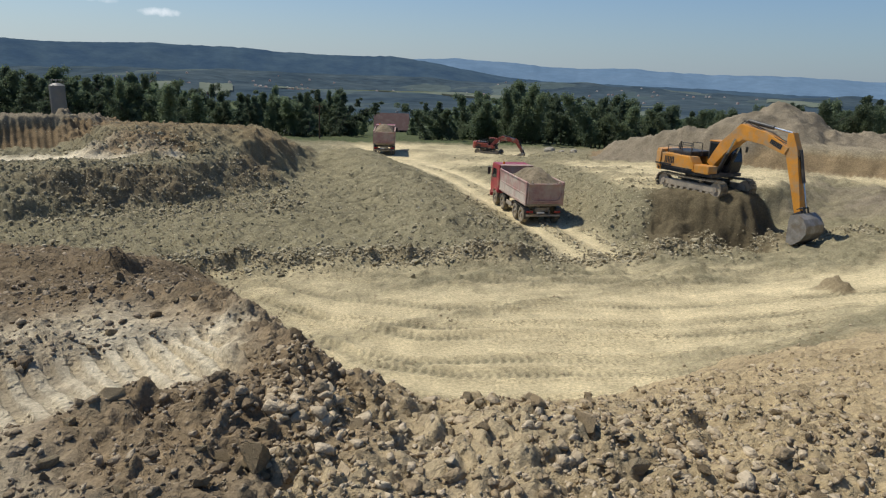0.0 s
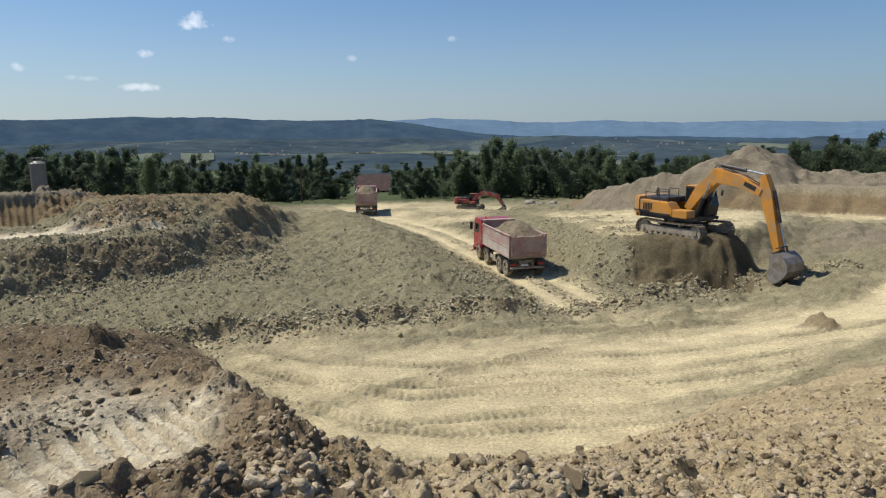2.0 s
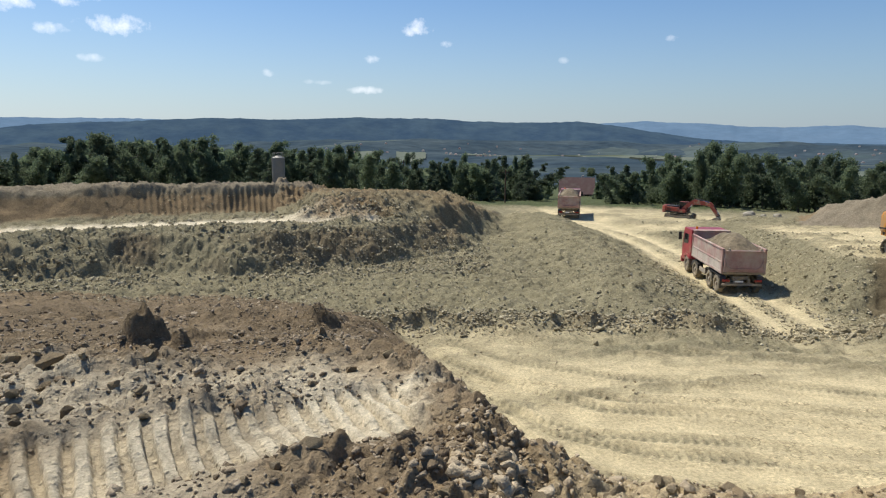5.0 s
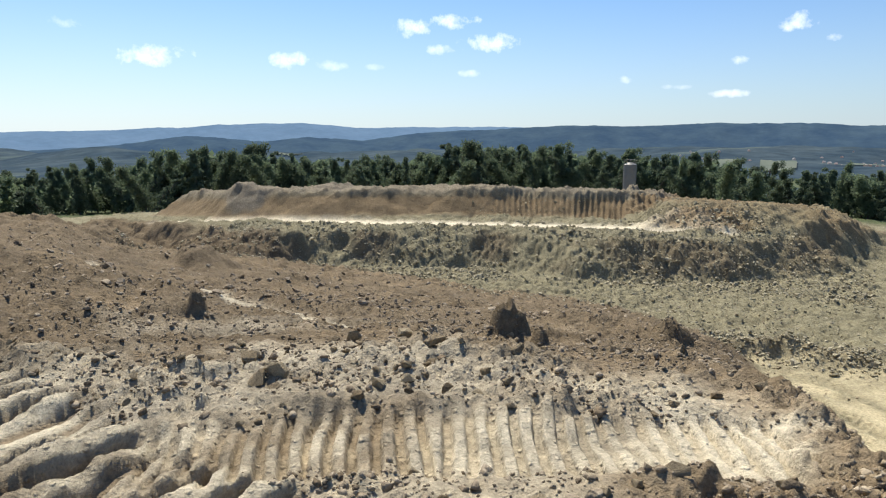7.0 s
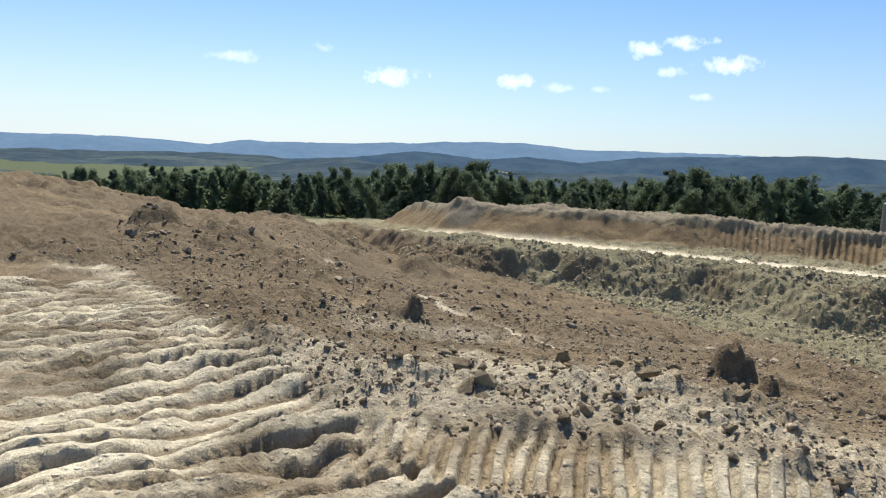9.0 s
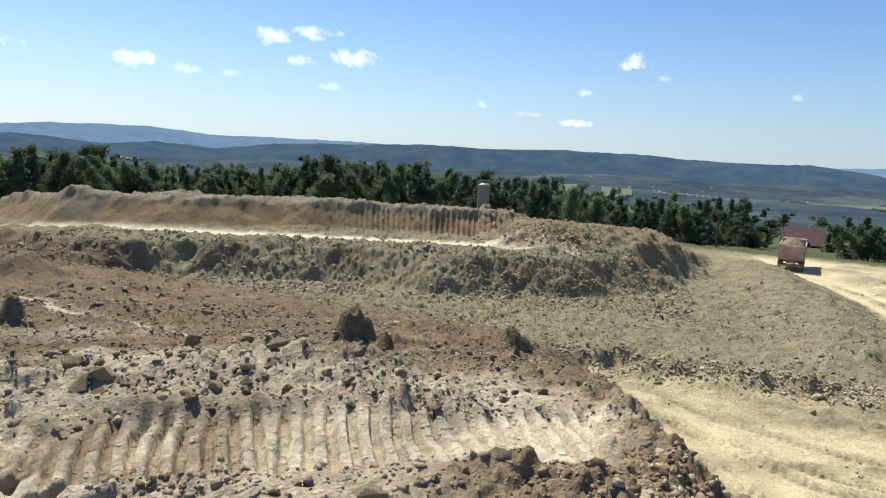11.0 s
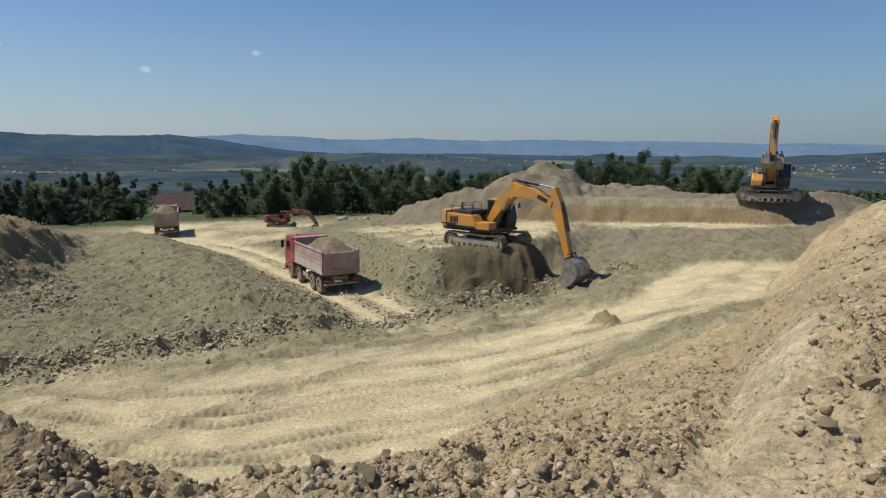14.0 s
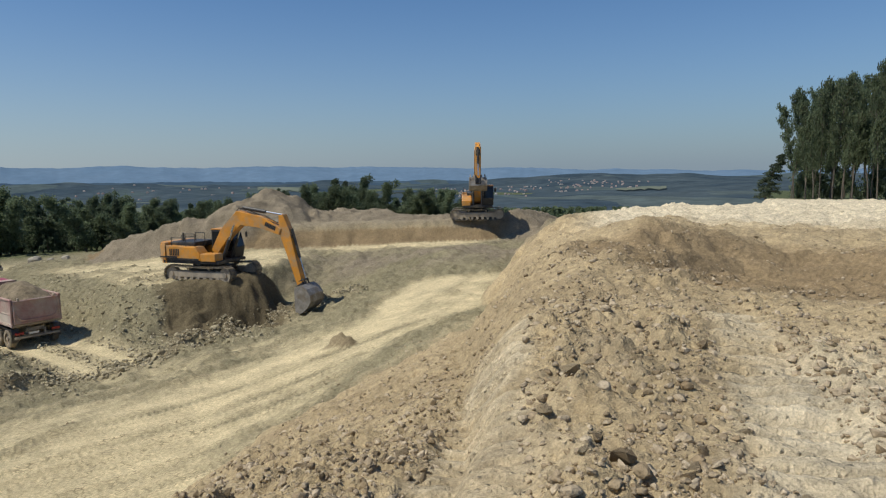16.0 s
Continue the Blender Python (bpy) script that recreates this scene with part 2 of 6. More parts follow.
# the fill on which the camera stands: bearing, where its edge begins, its fall beyond
FILL = [(-180, 60, 0.03), (-75, 12, 0.035), (-50, 11, 0.035), (-42, 10, 0.05), (-39, 7.5, 0.09), (-36.4, 5, 0.145), (-33.6, 3.2, 0.205), (-31, 3.2, 0.215), (-28.6, 3.2, 0.245),
        (-24.4, 3.2, 0.285), (-19.2, 3.2, 0.330), (-14.5, 3.2, 0.38), (-10.2, 3.2, 0.43), (-5.7, 3.3, 0.48), (0.2, 3.35, 0.53), (6.3, 3.35, 0.57), (12.6, 3.4, 0.60),
        (19.8, 3.8, 0.60), (23.8, 4.3, 0.56), (25.4, 4.7, 0.47), (27, 5.0, 0.39), (29, 5.4, 0.325), (33.7, 5.8, 0.272), (38.4, 6.0, 0.248), (43, 6.0, 0.230),
        (47, 6.0, 0.226), (54, 6.0, 0.209), (61.5, 6.0, 0.187), (69, 6.0, 0.165), (76, 6.0, 0.146), (81, 6.0, 0.128), (83.5, 6.3, 0.095), (86.7, 7.0, 0.068), (94.6, 8.0, 0.064),
        (98.6, 8.0, 0.034), (102.3, 8.0, 0.018), (106, 8.0, 0.004), (115, 9.0, -0.015), (125, 10.0, -0.02), (180, 60, 0.03)]
LEFT_BENCH = [(45, 54), (43, 46), (42.3, 42.7), (43, 36), (44.5, 31), (47.5, 26.5), (52, 22.8), (60, 21), (78, 21.3), (100, 24), (112, 50), (110, 80),
              (75, 86), (57, 82), (47, 73), (45, 62)]
NOSE = [(49.5, 39.5), (48, 34), (50.5, 29), (55, 24), (62, 21.8), (80, 23.5), (76, 38), (58, 41)]
BACK_BANK = [(59, 75), (56, 69), (54.5, 60), (54.5, 50), (55, 43), (55, 38), (66, 34), (76, 36), (80, 60), (74, 80)]
DIG_BENCH = [(38.2, -0.5), (38.6, -4.5), (40.2, -8.5), (42.5, -11.5), (46, -14), (47, -20), (46, -28), (44, -36), (60, -45), (80, -45), (92, -6),
             (84, 3), (72, 8.2), (62, 6.8), (54, 4.0), (45, 1.4)]
RIGHT_BANK = [(67, -2), (62.5, -8), (59.5, -16), (58.5, -26), (59.5, -34), (61, -38), (70, -48), (95, -40), (90, -10), (80, -2)]
NEAR_HEAP = [(10, -37), (8.8, -42), (9.5, -49), (12, -55), (20, -57), (26, -54), (26, -47), (23, -42), (15, -37.6)]
TRUCK_ROAD = [(34, -4), (38, -1.6), (46, 3.2), (58, 8.2), (66, 11), (80, 14.8), (100, 17.5)]
BENCH_ROAD = [(50.5, 33), (51, 44), (51.5, 54), (53, 62), (57, 72), (62, 81)]
PIT_ROAD = [(15, 22), (18, 9), (22, -5), (26, -15), (29.5, -22.5), (34, -29), (42, -33.5), (50, -35)]
HEAPS = [((66, -15.4), 3.3, 5.0), ((68, -18.5), 1.15, 5), ((69, -22), 0.9, 5), ((69, -25.5), 0.65, 5), ((69, -29), 0.5, 5), ((65, -10.2), 1.05, 3.2), ((66, -7.5), 0.6, 3.2),
         ((67, -4.5), 0.45, 3.0), ((66, -33), 0.35, 5), ((61, 71.5), 0.7, 2.6), ((61, 65), 0.4, 2.6), ((63, -38.3), 1.2, 3.5)]
CONES = [((7.0, 51.7), 0.33, 0.17), ((7.1, 50.4), 0.28, 0.16), ((6.8, 48.6), 0.20, 0.10), ((11.0, 36.6), 0.36, 0.34), ((11.6, 38.4), 0.22, 0.6), ((9.0, 76.9), 0.28, 0.13), ((9.1, 79.0), 0.18, 0.4), ((17.0, 97.4), 0.6, 0.75),
         ((16.5, 91.8), 0.45, 1.3), ((15.5, 95.0), 0.35, 1.0), ((23, 75.5), 0.75, 1.3), ((24.5, 79.5), 0.6, 1.4), ((12.2, 43.5), 0.3, 0.9), ((31, -21.3), 0.5, 0.5), ((30.6, -22.1), 0.35, 0.45)]
TRACKS = [([(4.3, 84), (4.1, 70), (4.05, 59), (4.05, 49), (4.2, 38), (4.45, 28.5)], 0.42), ([(2.0, 84), (3.4, 93.2), (7.3, 102.5), (11, 105)], 1.2),
          ([(3.2, -35), (5.0, -35.6), (8.6, -37)], 0.34), ([(4.0, -64), (5.2, -60.5), (8.8, -55.3)], 0.33)]
RUTS = [[(29, 30), (24.5, 20), (23.5, 10), (25, -2), (27, -14), (30, -26)], [(26, 29), (22, 21), (20.5, 12), (21.5, 0), (23, -12), (25, -24), (29, -33)],
        [(22, 26), (18.5, 18), (17.6, 8), (18.5, -3), (19.5, -14), (21, -23)], [(33, 28), (29, 16), (29, 5), (31, -6), (33, -15)]]
EARTH = {"cream": (0.57, 0.48, 0.295), "gravel": (0.226, 0.201, 0.125), "brown": (0.168, 0.127, 0.079), "spoil": (0.222, 0.187, 0.135), "ochre": (0.205, 0.146, 0.082), "tan": (0.425, 0.335, 0.200),
         "crust": (0.64, 0.560, 0.405), "grey": (0.40, 0.345, 0.250), "damp": (0.125, 0.101, 0.060), "clay": (0.245, 0.182, 0.110), "grass": (0.075, 0.090, 0.040)}


def land(x, y):
    """Height and earth colour of the ground at plan positions."""
    d, az = np.hypot(x, y), np.degrees(np.arctan2(-x, y))
    wob = fbm(x, y, 3.0, 3, 40)
    tb = np.array(FILL)
    az2 = az + fbm(x, y, 2.5, 3, 41) * 1.2
    edge, fall = np.interp(az2, tb[:, 0], tb[:, 1]), np.interp(az2, tb[:, 0], tb[:, 2])
    s = d - edge
    soft = 0.5 * (s + np.sqrt(s * s + 0.5))
    fill = -1.74 - np.abs(np.minimum(d, 10) - 2) * 0.02 - fall * soft - 0.12 * smooth(0, 2, s) * smooth(20, 30, az) * smooth(80, 60, az)
    fill = fill - np.maximum(0, d - 38) * 0.28 * smooth(82, 90, az)
    fill = fill - np.maximum(0, d - 60) * 0.22 * smooth(-56.5, -54.5, az) * smooth(-34, -38, az)
    u = x - 0.52 * (y - 17)
    floor = -8.55 - 0.012 * np.minimum(d, 60) - 0.03 * np.clip(d - 60, 0, 40) + 2.0 * smooth(-1, 13, u) * smooth(-75, -45, az + 0 * x)
    floor = floor - np.clip(d - 98, 0, 1200) * 0.075 + 0.25 * fbm(x, y, 14, 3, 5)
    z = smax(fill, floor, 0.35)
    on_fill = smooth(-0.25, 0.25, fill - floor)
    col = {}

    def lay(name, amount):
        col[name] = np.clip(amount, 0, 1)

    # soil of the pit floor
    stone_line = np.interp(az, [-40, -20, -14, -5, 4, 12, 22, 33, 60], [45, 43, 39, 35.2, 32.5, 30.7, 30.5, 30.3, 30]) + fbm(x, y, 2, 3, 9) * 0.8
    r, way, side = along(x, y, PIT_ROAD)
    lay("gravel", np.ones_like(x))
    streak = 0.6 * fbm(side * 1.0, way * 0.10, 1.3, 5, 11, 0.65) + 0.6 * fbm(x, y, 3.0, 6, 13, 0.68)
    open_floor = 0.22 + 0.72 * smooth(30.0, 25.0, d + 0.7 * wob) * smooth(-14, -4, az) + 0.75 * smooth(5.0, 1.5, r + 0.8 * wob)
    lay("cream", smooth(0.6, -0.6, d - stone_line) * (1 - on_fill) * np.clip(open_floor - 0.04 + 0.75 * streak, 0.03, 1))
    # darker band along the stone line: brown earth with the stones' shade painted in
    lay("dark_seam", 0.6 * np.exp(-((d - stone_line) / 0.7) ** 2) * (1 - on_fill) * smooth(40, 34, az) * smooth(-26, -18, az) * np.clip(0.5 + fbm(x, y, 2.0, 4, 108), 0, 1))
    road, rway, rside = along(x, y, TRUCK_ROAD)
    # berms beside the road, stones along the pit's edge
    z = z + 0.9 * np.exp(-((rside - 7.0) / 3.2) ** 2) * smooth(0, 6, rway) * smooth(52, 40, rway) * smooth(14, 8, road)
    z = z + (0.34 + 0.32 * fbm(x, y, 1.0, 3, 12)) * np.exp(-((d - stone_line) / 0.8) ** 2) * (1 - on_fill) * smooth(40, 34, az) * smooth(-30, -20, az)
    # benches and banks: the run of the slope is its toe to its top
    rough = np.zeros_like(x)

    def bench(ring, top, run, ragged, seed):
        nonlocal z
        i = inside(x, y, ring) + ragged * (fbm(x, y, 2.6, 4, seed) + 0.45 * fbm(x, y, 8, 2, seed + 3))
        t = np.clip(i / run, 0, 1)
        t = 0.35 * t + 0.65 * smooth(0, 1, t)
        z = z * (1 - t) + np.maximum(z, top) * t
        return i, smooth(0, 0.25, t) * smooth(1.0, 0.75, t), smooth(0.75, 1.0, t)

    i, face, top = bench(LEFT_BENCH, -6.65 - 0.08 * np.maximum(0, d - 56), 3.8, 0.8, 60)
    rough = np.maximum(rough, face * 0.5)
    lay("facebrown", face * np.clip(0.25 + 0.6 * fbm(x, y, 3, 3, 68), 0, 0.7))
    lay("gravel2", np.maximum(face, top))
    b = along(x, y, BENCH_ROAD)[0]
    lay("cream2", top * smooth(1.9, 0.9, b + 0.3 * wob))
    i, face, top = bench(NOSE, -5.25 - 0.03 * (x + 25) - 0.10 * (d - 56), 5.0, 0.8, 66)
    rough = np.maximum(rough, face * 0.72)
    lay("ochre", np.maximum(face * (0.45 + 0.4 * fbm(x, y, 5, 3, 67)), top * 0.75))
    i, face, top = bench(BACK_BANK, -4.8 + 0.25 * smooth(-25, -60, x) - 0.09 * (d - 58), 3.2, 0.35, 70)
    scraped = face * 1.0
    teeth = np.abs(np.sin(az * 6.8 + 0.35 * wob)) * smooth(0.05, 0.4, face)
    z = z - 0.24 * teeth * smooth(36, 38, az) * smooth(53, 48, az) * np.clip(0.7 + 0.7 * fbm(x, y, 2.5, 3, 107), 0.1, 1.2)
    lay("ochre2", np.maximum(face * 0.95, top * 0.3) + 0 * x)
    lay("heap", top * 0.85)
    z = z + top * (0.32 * lumps(x, y, 2.6, 3, 21) + 0.2 * fbm(x, y, 6, 2, 22))
    i, face, top = bench(DIG_BENCH, -6.6 + 0.0395 * (np.minimum(x, 16) - 7.5) - 0.052 * (y - 43), 4.0 * smooth(-8.5, -2, az) + 3.4 + 8.0 * smooth(-16, -21, az), 0.45, 74)
    lay("gravel3", face)
    lay("spoil3", np.maximum(face, 0.5 * top) * smooth(-15, -20, az) * np.clip(0.55 + 0.8 * fbm(x, y * 2, 4, 4, 77), 0, 1))
    lay("cream3", top * np.clip(0.45 + 0.9 * fbm(x, y * 2.5, 5, 4, 75) + 0.5 * smooth(1, 6, i), 0.0, 0.9) * smooth(66, 60, d * (az < 3) + 50 * (az >= 3)))
    dug = inside(x, y, [(37.5, -6.5), (37.5, -12), (38.5, -17.5), (44.5, -18), (46, -14.5), (44, -11), (42.8, -7.5)]) + 0.4 * wob
    z = z - 0.9 * smooth(0, 2.5, dug) * smooth(-12.5, -15, az) + smooth(-0.5, 1.5, dug) * (0.45 * fbm(x, y, 1.5, 4, 76, 0.65) + 0.45 * clods(x, y, 0.6, 7, 0.7))
    lay("damp", smooth(-0.2, 0.6, dug))
    i, face, top = bench(RIGHT_BANK, -4.9 - 0.15 * np.maximum(0, 13 - x) - 0.10 * np.maximum(0, d - 62), 2.4, 0.4, 78)
    teeth = np.abs(np.sin(az * 8.0 + wob)) * smooth(0.05, 0.4, face)
    scraped = np.maximum(scraped, face)
    z = z - 0.18 * teeth
    lay("ochre3", face * 0.9)
    lay("heap3", top * 0.8)
    i, face, top = bench(NEAR_HEAP, -1.42 + 0.10 * wob, 4.6, 0.35, 82)
    lay("tan2", np.maximum(face, top) * np.clip(0.75 + 0.5 * fbm(x, y, 2.5, 4, 83), 0.2, 0.95))
    # hollow scraped out beside the near heap
    hx, hy = bearing(15.0, -60)
    e = np.hypot(x - hx, y - hy) / 5.0 + 0.08 * wob
    z = z - 0.75 * smooth(1.0, 0.25, e) + 0.05 * np.sin(e * 34) * smooth(1.0, 0.8, e) * smooth(0.2, 0.4, e)
    lay("bowl", smooth(1.05, 0.8, e) * 0.7)
    # dumped heaps
    heap_mask = np.zeros_like(x)
    for (hd, ha), h, rad in HEAPS:
        hx, hy = bearing(hd, ha)
        e = np.hypot(x - hx, y - hy) / rad + 0.16 * fbm(x, y, rad * 0.6, 3, 30)
        bump = h * np.clip(1.08 - np.sqrt(e * e + 0.012), 0, 2)
        heap_mask = np.maximum(heap_mask, smooth(0, 0.2, bump / h))
        z = z + bump * smooth(0, 0.1, bump)
    lay("heap2", heap_mask * 0.95)
    cone_mask = np.zeros_like(x)
    for (hd, ha), h, rad in CONES:
        hx, hy = bearing(hd, ha)
        e = np.hypot(x - hx, y - hy) / rad + 0.18 * fbm(x, y, rad * 0.9, 4, 33 + int(hd))
        cone_mask = np.maximum(cone_mask, smooth(1.5, 0.9, e))
        z = z + h * (0.66 * smooth(1.05, 0.45, e) + 0.16 * smooth(0.7, 0.1, e)) + 0.18 * h * smooth(2.6, 0.6, e)
    lay("lump", cone_mask * 0.75)
    # the truck road is graded in, with two wheel lines
    g = smooth(4.2, 1.8, road)
    z = z * (1 - 0.8 * g) + (-9.55 - 0.03 * np.clip(rway - 30, 0, 60)) * 0.8 * g
    wheels = np.exp(-((np.abs(rside) - 1.0) / 0.45) ** 2)
    z = z - 0.06 * wheels * g
    lay("road", smooth(2.6, 1.6, road + 0.4 * wob) * (0.55 + 0.45 * wheels) * smooth(0, 4, rway + 2))
    plaza = inside(x, y, [(64, 4), (66, 12), (74, 20.5), (96, 20), (100, 8), (90, 1), (76, 2)])
    lay("plaza", smooth(0, 4, plaza + 2 * wob) * (0.6 + 0.4 * fbm(x, y, 4, 3, 14)))
    # level pad under the digging machine
    hx, hy = bearing(44.6, -11.4)
    e = np.hypot(x - hx, y - hy) + 0.5 * wob
    pad = smooth(4.8, 2.7, e)
    z = z * (1 - pad) - 6.80 * pad
    hx, hy = bearing(78.0, 15.3)
    stand = smooth(8.0, 3.5, np.hypot(x - hx, y - hy) + 0.5 * wob)
    z = z * (1 - stand) - 9.9 * stand
    # soil of the fill
    k = on_fill * smooth(62, 40, d * (az < 60))
    lay("brown", k * smooth(24.5, 26.5, az + 1.5 * wob))
    lay("tan", k * smooth(26.5, 24, az + 1.5 * wob))
    pale = np.maximum(smooth(5.6, 4.9, d + 0.5 * wob), 0.75 * smooth(7.6, 6.6, d + 0.7 * wob) * smooth(5.4, 6.0, d + 0.4 * wob) * smooth(52, 66, az)) * smooth(22, 31, az + 2 * wob)
    pale = pale * (1 - 0.85 * smooth(52, 42, az) * smooth(3.95, 3.6, d + 0.15 * wob))
    lay("crust", k * pale * np.clip(0.58 + 0.95 * fbm(x, y, 0.9, 4, 15), 0, 1))
    lay("clay", k * (0.3 + 0.7 * smooth(18, 26, az)) * np.clip(-0.1 + 0.9 * fbm(x, y, 2.2, 4, 16), 0, 0.7))
    lay("grey", k * (0.35 + 0.65 * smooth(18, 26, az)) * np.clip(-0.05 + 1.0 * fbm(x, y, 1.5, 4, 17), 0, 0.65) * smooth(12, 7, d))
    lay("rubble", k * smooth(7.4, 6.4, d + 0.8 * wob) * smooth(4.4, 5.0, d) * smooth(46, 58, az + 3 * wob) * smooth(100, 90, az) * np.clip(0.55 + 0.9 * fbm(x, y, 0.8, 4, 106), 0, 0.9))
    lay("brown2", k * smooth(84, 92, az) * smooth(6, 9, d) * 0.8)
    line = np.abs(along(x, y, [(17.8, 90.4), (14.3, 76.2), (9.6, 66.2), (8.6, 56.5)])[0])
    lay("crust2", smooth(0.5, 0.12, line + 0.12 * wob) * 0.7)
    lay("pale_plain", smooth(24, 32, d) * smooth(-41, -46, az) * 0.9)
    lay("grass", np.maximum(smooth(100, 112, d), smooth(92, 100, d) * smooth(30, 20, np.abs(az - 25))))
    # lumps and crumbs
    away = np.clip(d / 10, 0.25, 8)
    crumbs = (lumps(x, y, 0.30, 3, 50) * 0.085 + 0.022 * fbm(x, y, 0.10, 3, 49)) * smooth(20, 10, d) * (1 - 0.5 * col["crust"]) + lumps(x, y, 0.75, 3, 51) * 0.10
    calm = np.clip(1 - 0.85 * np.clip(col["cream"] * 1.2 + col["road"] + col["plaza"] + 0.7 * col["cream3"] + col["cream2"], 0, 1), 0, 1)
    calm = calm * (1 - 0.75 * scraped)
    left = smooth(20, 30, az)
    z = z + calm * crumbs * (0.75 + 0.6 * np.clip(fbm(x, y, 1.6, 3, 52), -1, 1))
    z = z + calm * smooth(9, 16, d) * (0.17 * fbm(x, y, 1.8, 4, 53, 0.6) + 0.16 * lumps(x, y, 0.7, 3, 57) + smooth(24, 34, d) * 0.22 * lumps(x, y, 0.5, 2, 64)) * smooth(160, 90, d)
    z = z + rough * (0.5 * fbm(x, y, 2.4, 3, 54) + 0.42 * fbm(x, y, 1.1, 5, 58, 0.72) + 0.45 * clods(x + 0.2 * wob, y, 0.9, 8, 0.6) + 1.1 * clods(x, y + 0.1 * wob, 0.45, 9, 0.85))
    z = z + 0.05 * fbm(x, y, 2.2, 3, 55) * smooth(14, 6, d)
    wx, wy = x + 0.05 * fbm(x, y, 0.25, 2, 95), y + 0.05 * fbm(x, y, 0.25, 2, 96)
    loose = np.clip(0.55 + 0.9 * fbm(x, y, 1.3, 3, 97), 0.12, 1.1)
    near = calm * smooth(22, 14, d) * on_fill
    z = z - 0.10 * smooth(0.5, 0.15, line)
    near = near * (1 - 0.8 * smooth(0.6, 0.3, line))
    for track, half in TRACKS:
        near = near * (1 - 0.8 * smooth(half + 0.30, half - 0.06, along(x, y, track)[0]))
    z = z + near * loose * (0.36 * clods(wx, wy, 0.34, 1, 0.5) + 0.62 * clods(wx, wy, 0.17, 2, 0.85) + 0.7 * clods(wx, wy, 0.085, 3, 0.9) * smooth(9, 6, d)) * (1 - 0.45 * col["crust"])
    z = z + near * 0.055 * (1 - np.abs(fbm(wx, wy, 0.16, 3, 103, 0.6))) * np.clip(0.6 + fbm(x, y, 0.9, 2, 104), 0, 1.3)
    mid = calm * smooth(20, 27, d) * smooth(95, 75, d)
    z = z + mid * (0.30 * clods(x, y, 0.9, 4, 0.4) * np.clip(0.3 + fbm(x, y, 6, 2, 98), 0, 1) + 0.45 * clods(x, y, 0.40, 5, 0.8))
    # crumbled lip of the fill over the pit
    lip = np.exp(-((d - edge + 0.1) / 0.75) ** 2) * smooth(36, 30, az) * smooth(16, 24, az) + 0.12 * np.exp(-((d - 5.6) / 0.5) ** 2) * smooth(34, 40, az) * smooth(78, 66, az)
    z = z + lip * (0.20 * lumps(x, y, 0.34, 3, 63) + 0.05 * fbm(x, y, 0.12, 2, 65))
    lay("clay2", k * np.clip(lip * 0.75, 0, 0.7))
    # crawler tracks pressed into the fill
    ribs, grooves = np.zeros_like(x), np.zeros_like(x)
    for line, half in TRACKS:
        r, way, side = along(x, y, line)
        m = smooth(half + 0.14, half - 0.10, r) * np.clip(0.9 + 0.5 * fbm(x, y, 0.8, 2, 56), 0, 1)
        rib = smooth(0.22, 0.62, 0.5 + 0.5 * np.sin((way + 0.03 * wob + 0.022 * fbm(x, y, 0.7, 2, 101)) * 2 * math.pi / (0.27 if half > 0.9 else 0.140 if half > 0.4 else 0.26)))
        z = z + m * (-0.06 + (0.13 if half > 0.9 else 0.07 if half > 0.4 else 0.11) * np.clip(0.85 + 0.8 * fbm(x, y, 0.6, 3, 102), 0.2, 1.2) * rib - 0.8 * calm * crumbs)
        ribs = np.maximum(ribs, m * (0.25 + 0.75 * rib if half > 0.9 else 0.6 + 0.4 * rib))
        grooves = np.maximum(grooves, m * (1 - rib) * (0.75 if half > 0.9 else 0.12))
    # colour follows the rib wave: darker in the grooves, paler on the ribs
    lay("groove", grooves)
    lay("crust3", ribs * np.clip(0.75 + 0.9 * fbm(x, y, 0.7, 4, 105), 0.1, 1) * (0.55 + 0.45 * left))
    lay("crust4", k * smooth(-55, -62, az) * smooth(9, 5.5, d) * 0.6)
    bank = np.maximum(smooth(3.85, 3.5, d + 0.12 * wob) * smooth(47, 39, az), smooth(30.5, 27.5, az + 0.8 * wob) * smooth(5.0, 4.5, d)) * smooth(2.5, 2.9, d) * smooth(11, 19, az)
    z = z + bank * (0.11 * lumps(x, y, 0.42, 4, 110) + 0.42 * clods(wx, wy, 0.22, 11, 0.8) + 0.45 * clods(wx, wy, 0.11, 12, 0.9) - 0.04)
    lay("bank", bank * np.clip(0.75 + 0.5 * fbm(x, y, 0.5, 3, 111), 0, 0.95))
    # tyre ruts on the pit floor
    print_mask = np.zeros_like(x)
    for line in RUTS:
        r, way, side = along(x, y, line)
        for off in (-1.0, 1.0):
            e = np.exp(-((side - off) / 0.30) ** 2) * (r < 3) * (1 - on_fill)
            lug = 0.5 + 0.5 * np.sin(way * 2 * math.pi / 0.30 + np.abs(side - off) * 9)
            z = z - 0.05 * e + 0.07 * e * lug + 0.06 * np.exp(-((np.abs(side - off) - 0.45) / 0.16) ** 2) * (r < 3) * (1 - on_fill)
            mark = e * (1.0 - 0.55 * lug) * np.clip(0.7 + fbm(x, y, 3, 2, 59), 0, 1)
            print_mask = np.maximum(print_mask, smooth(1.0, 0.5, np.abs(side - off) + 0.3 * wob) * (r < 3) * (1 - on_fill) * np.clip(0.75 + 1.2 * fbm(x, y, 3.5, 3, 99), 0, 1))
            col["rut"] = np.maximum(col["rut"], mark) if "rut" in col else mark
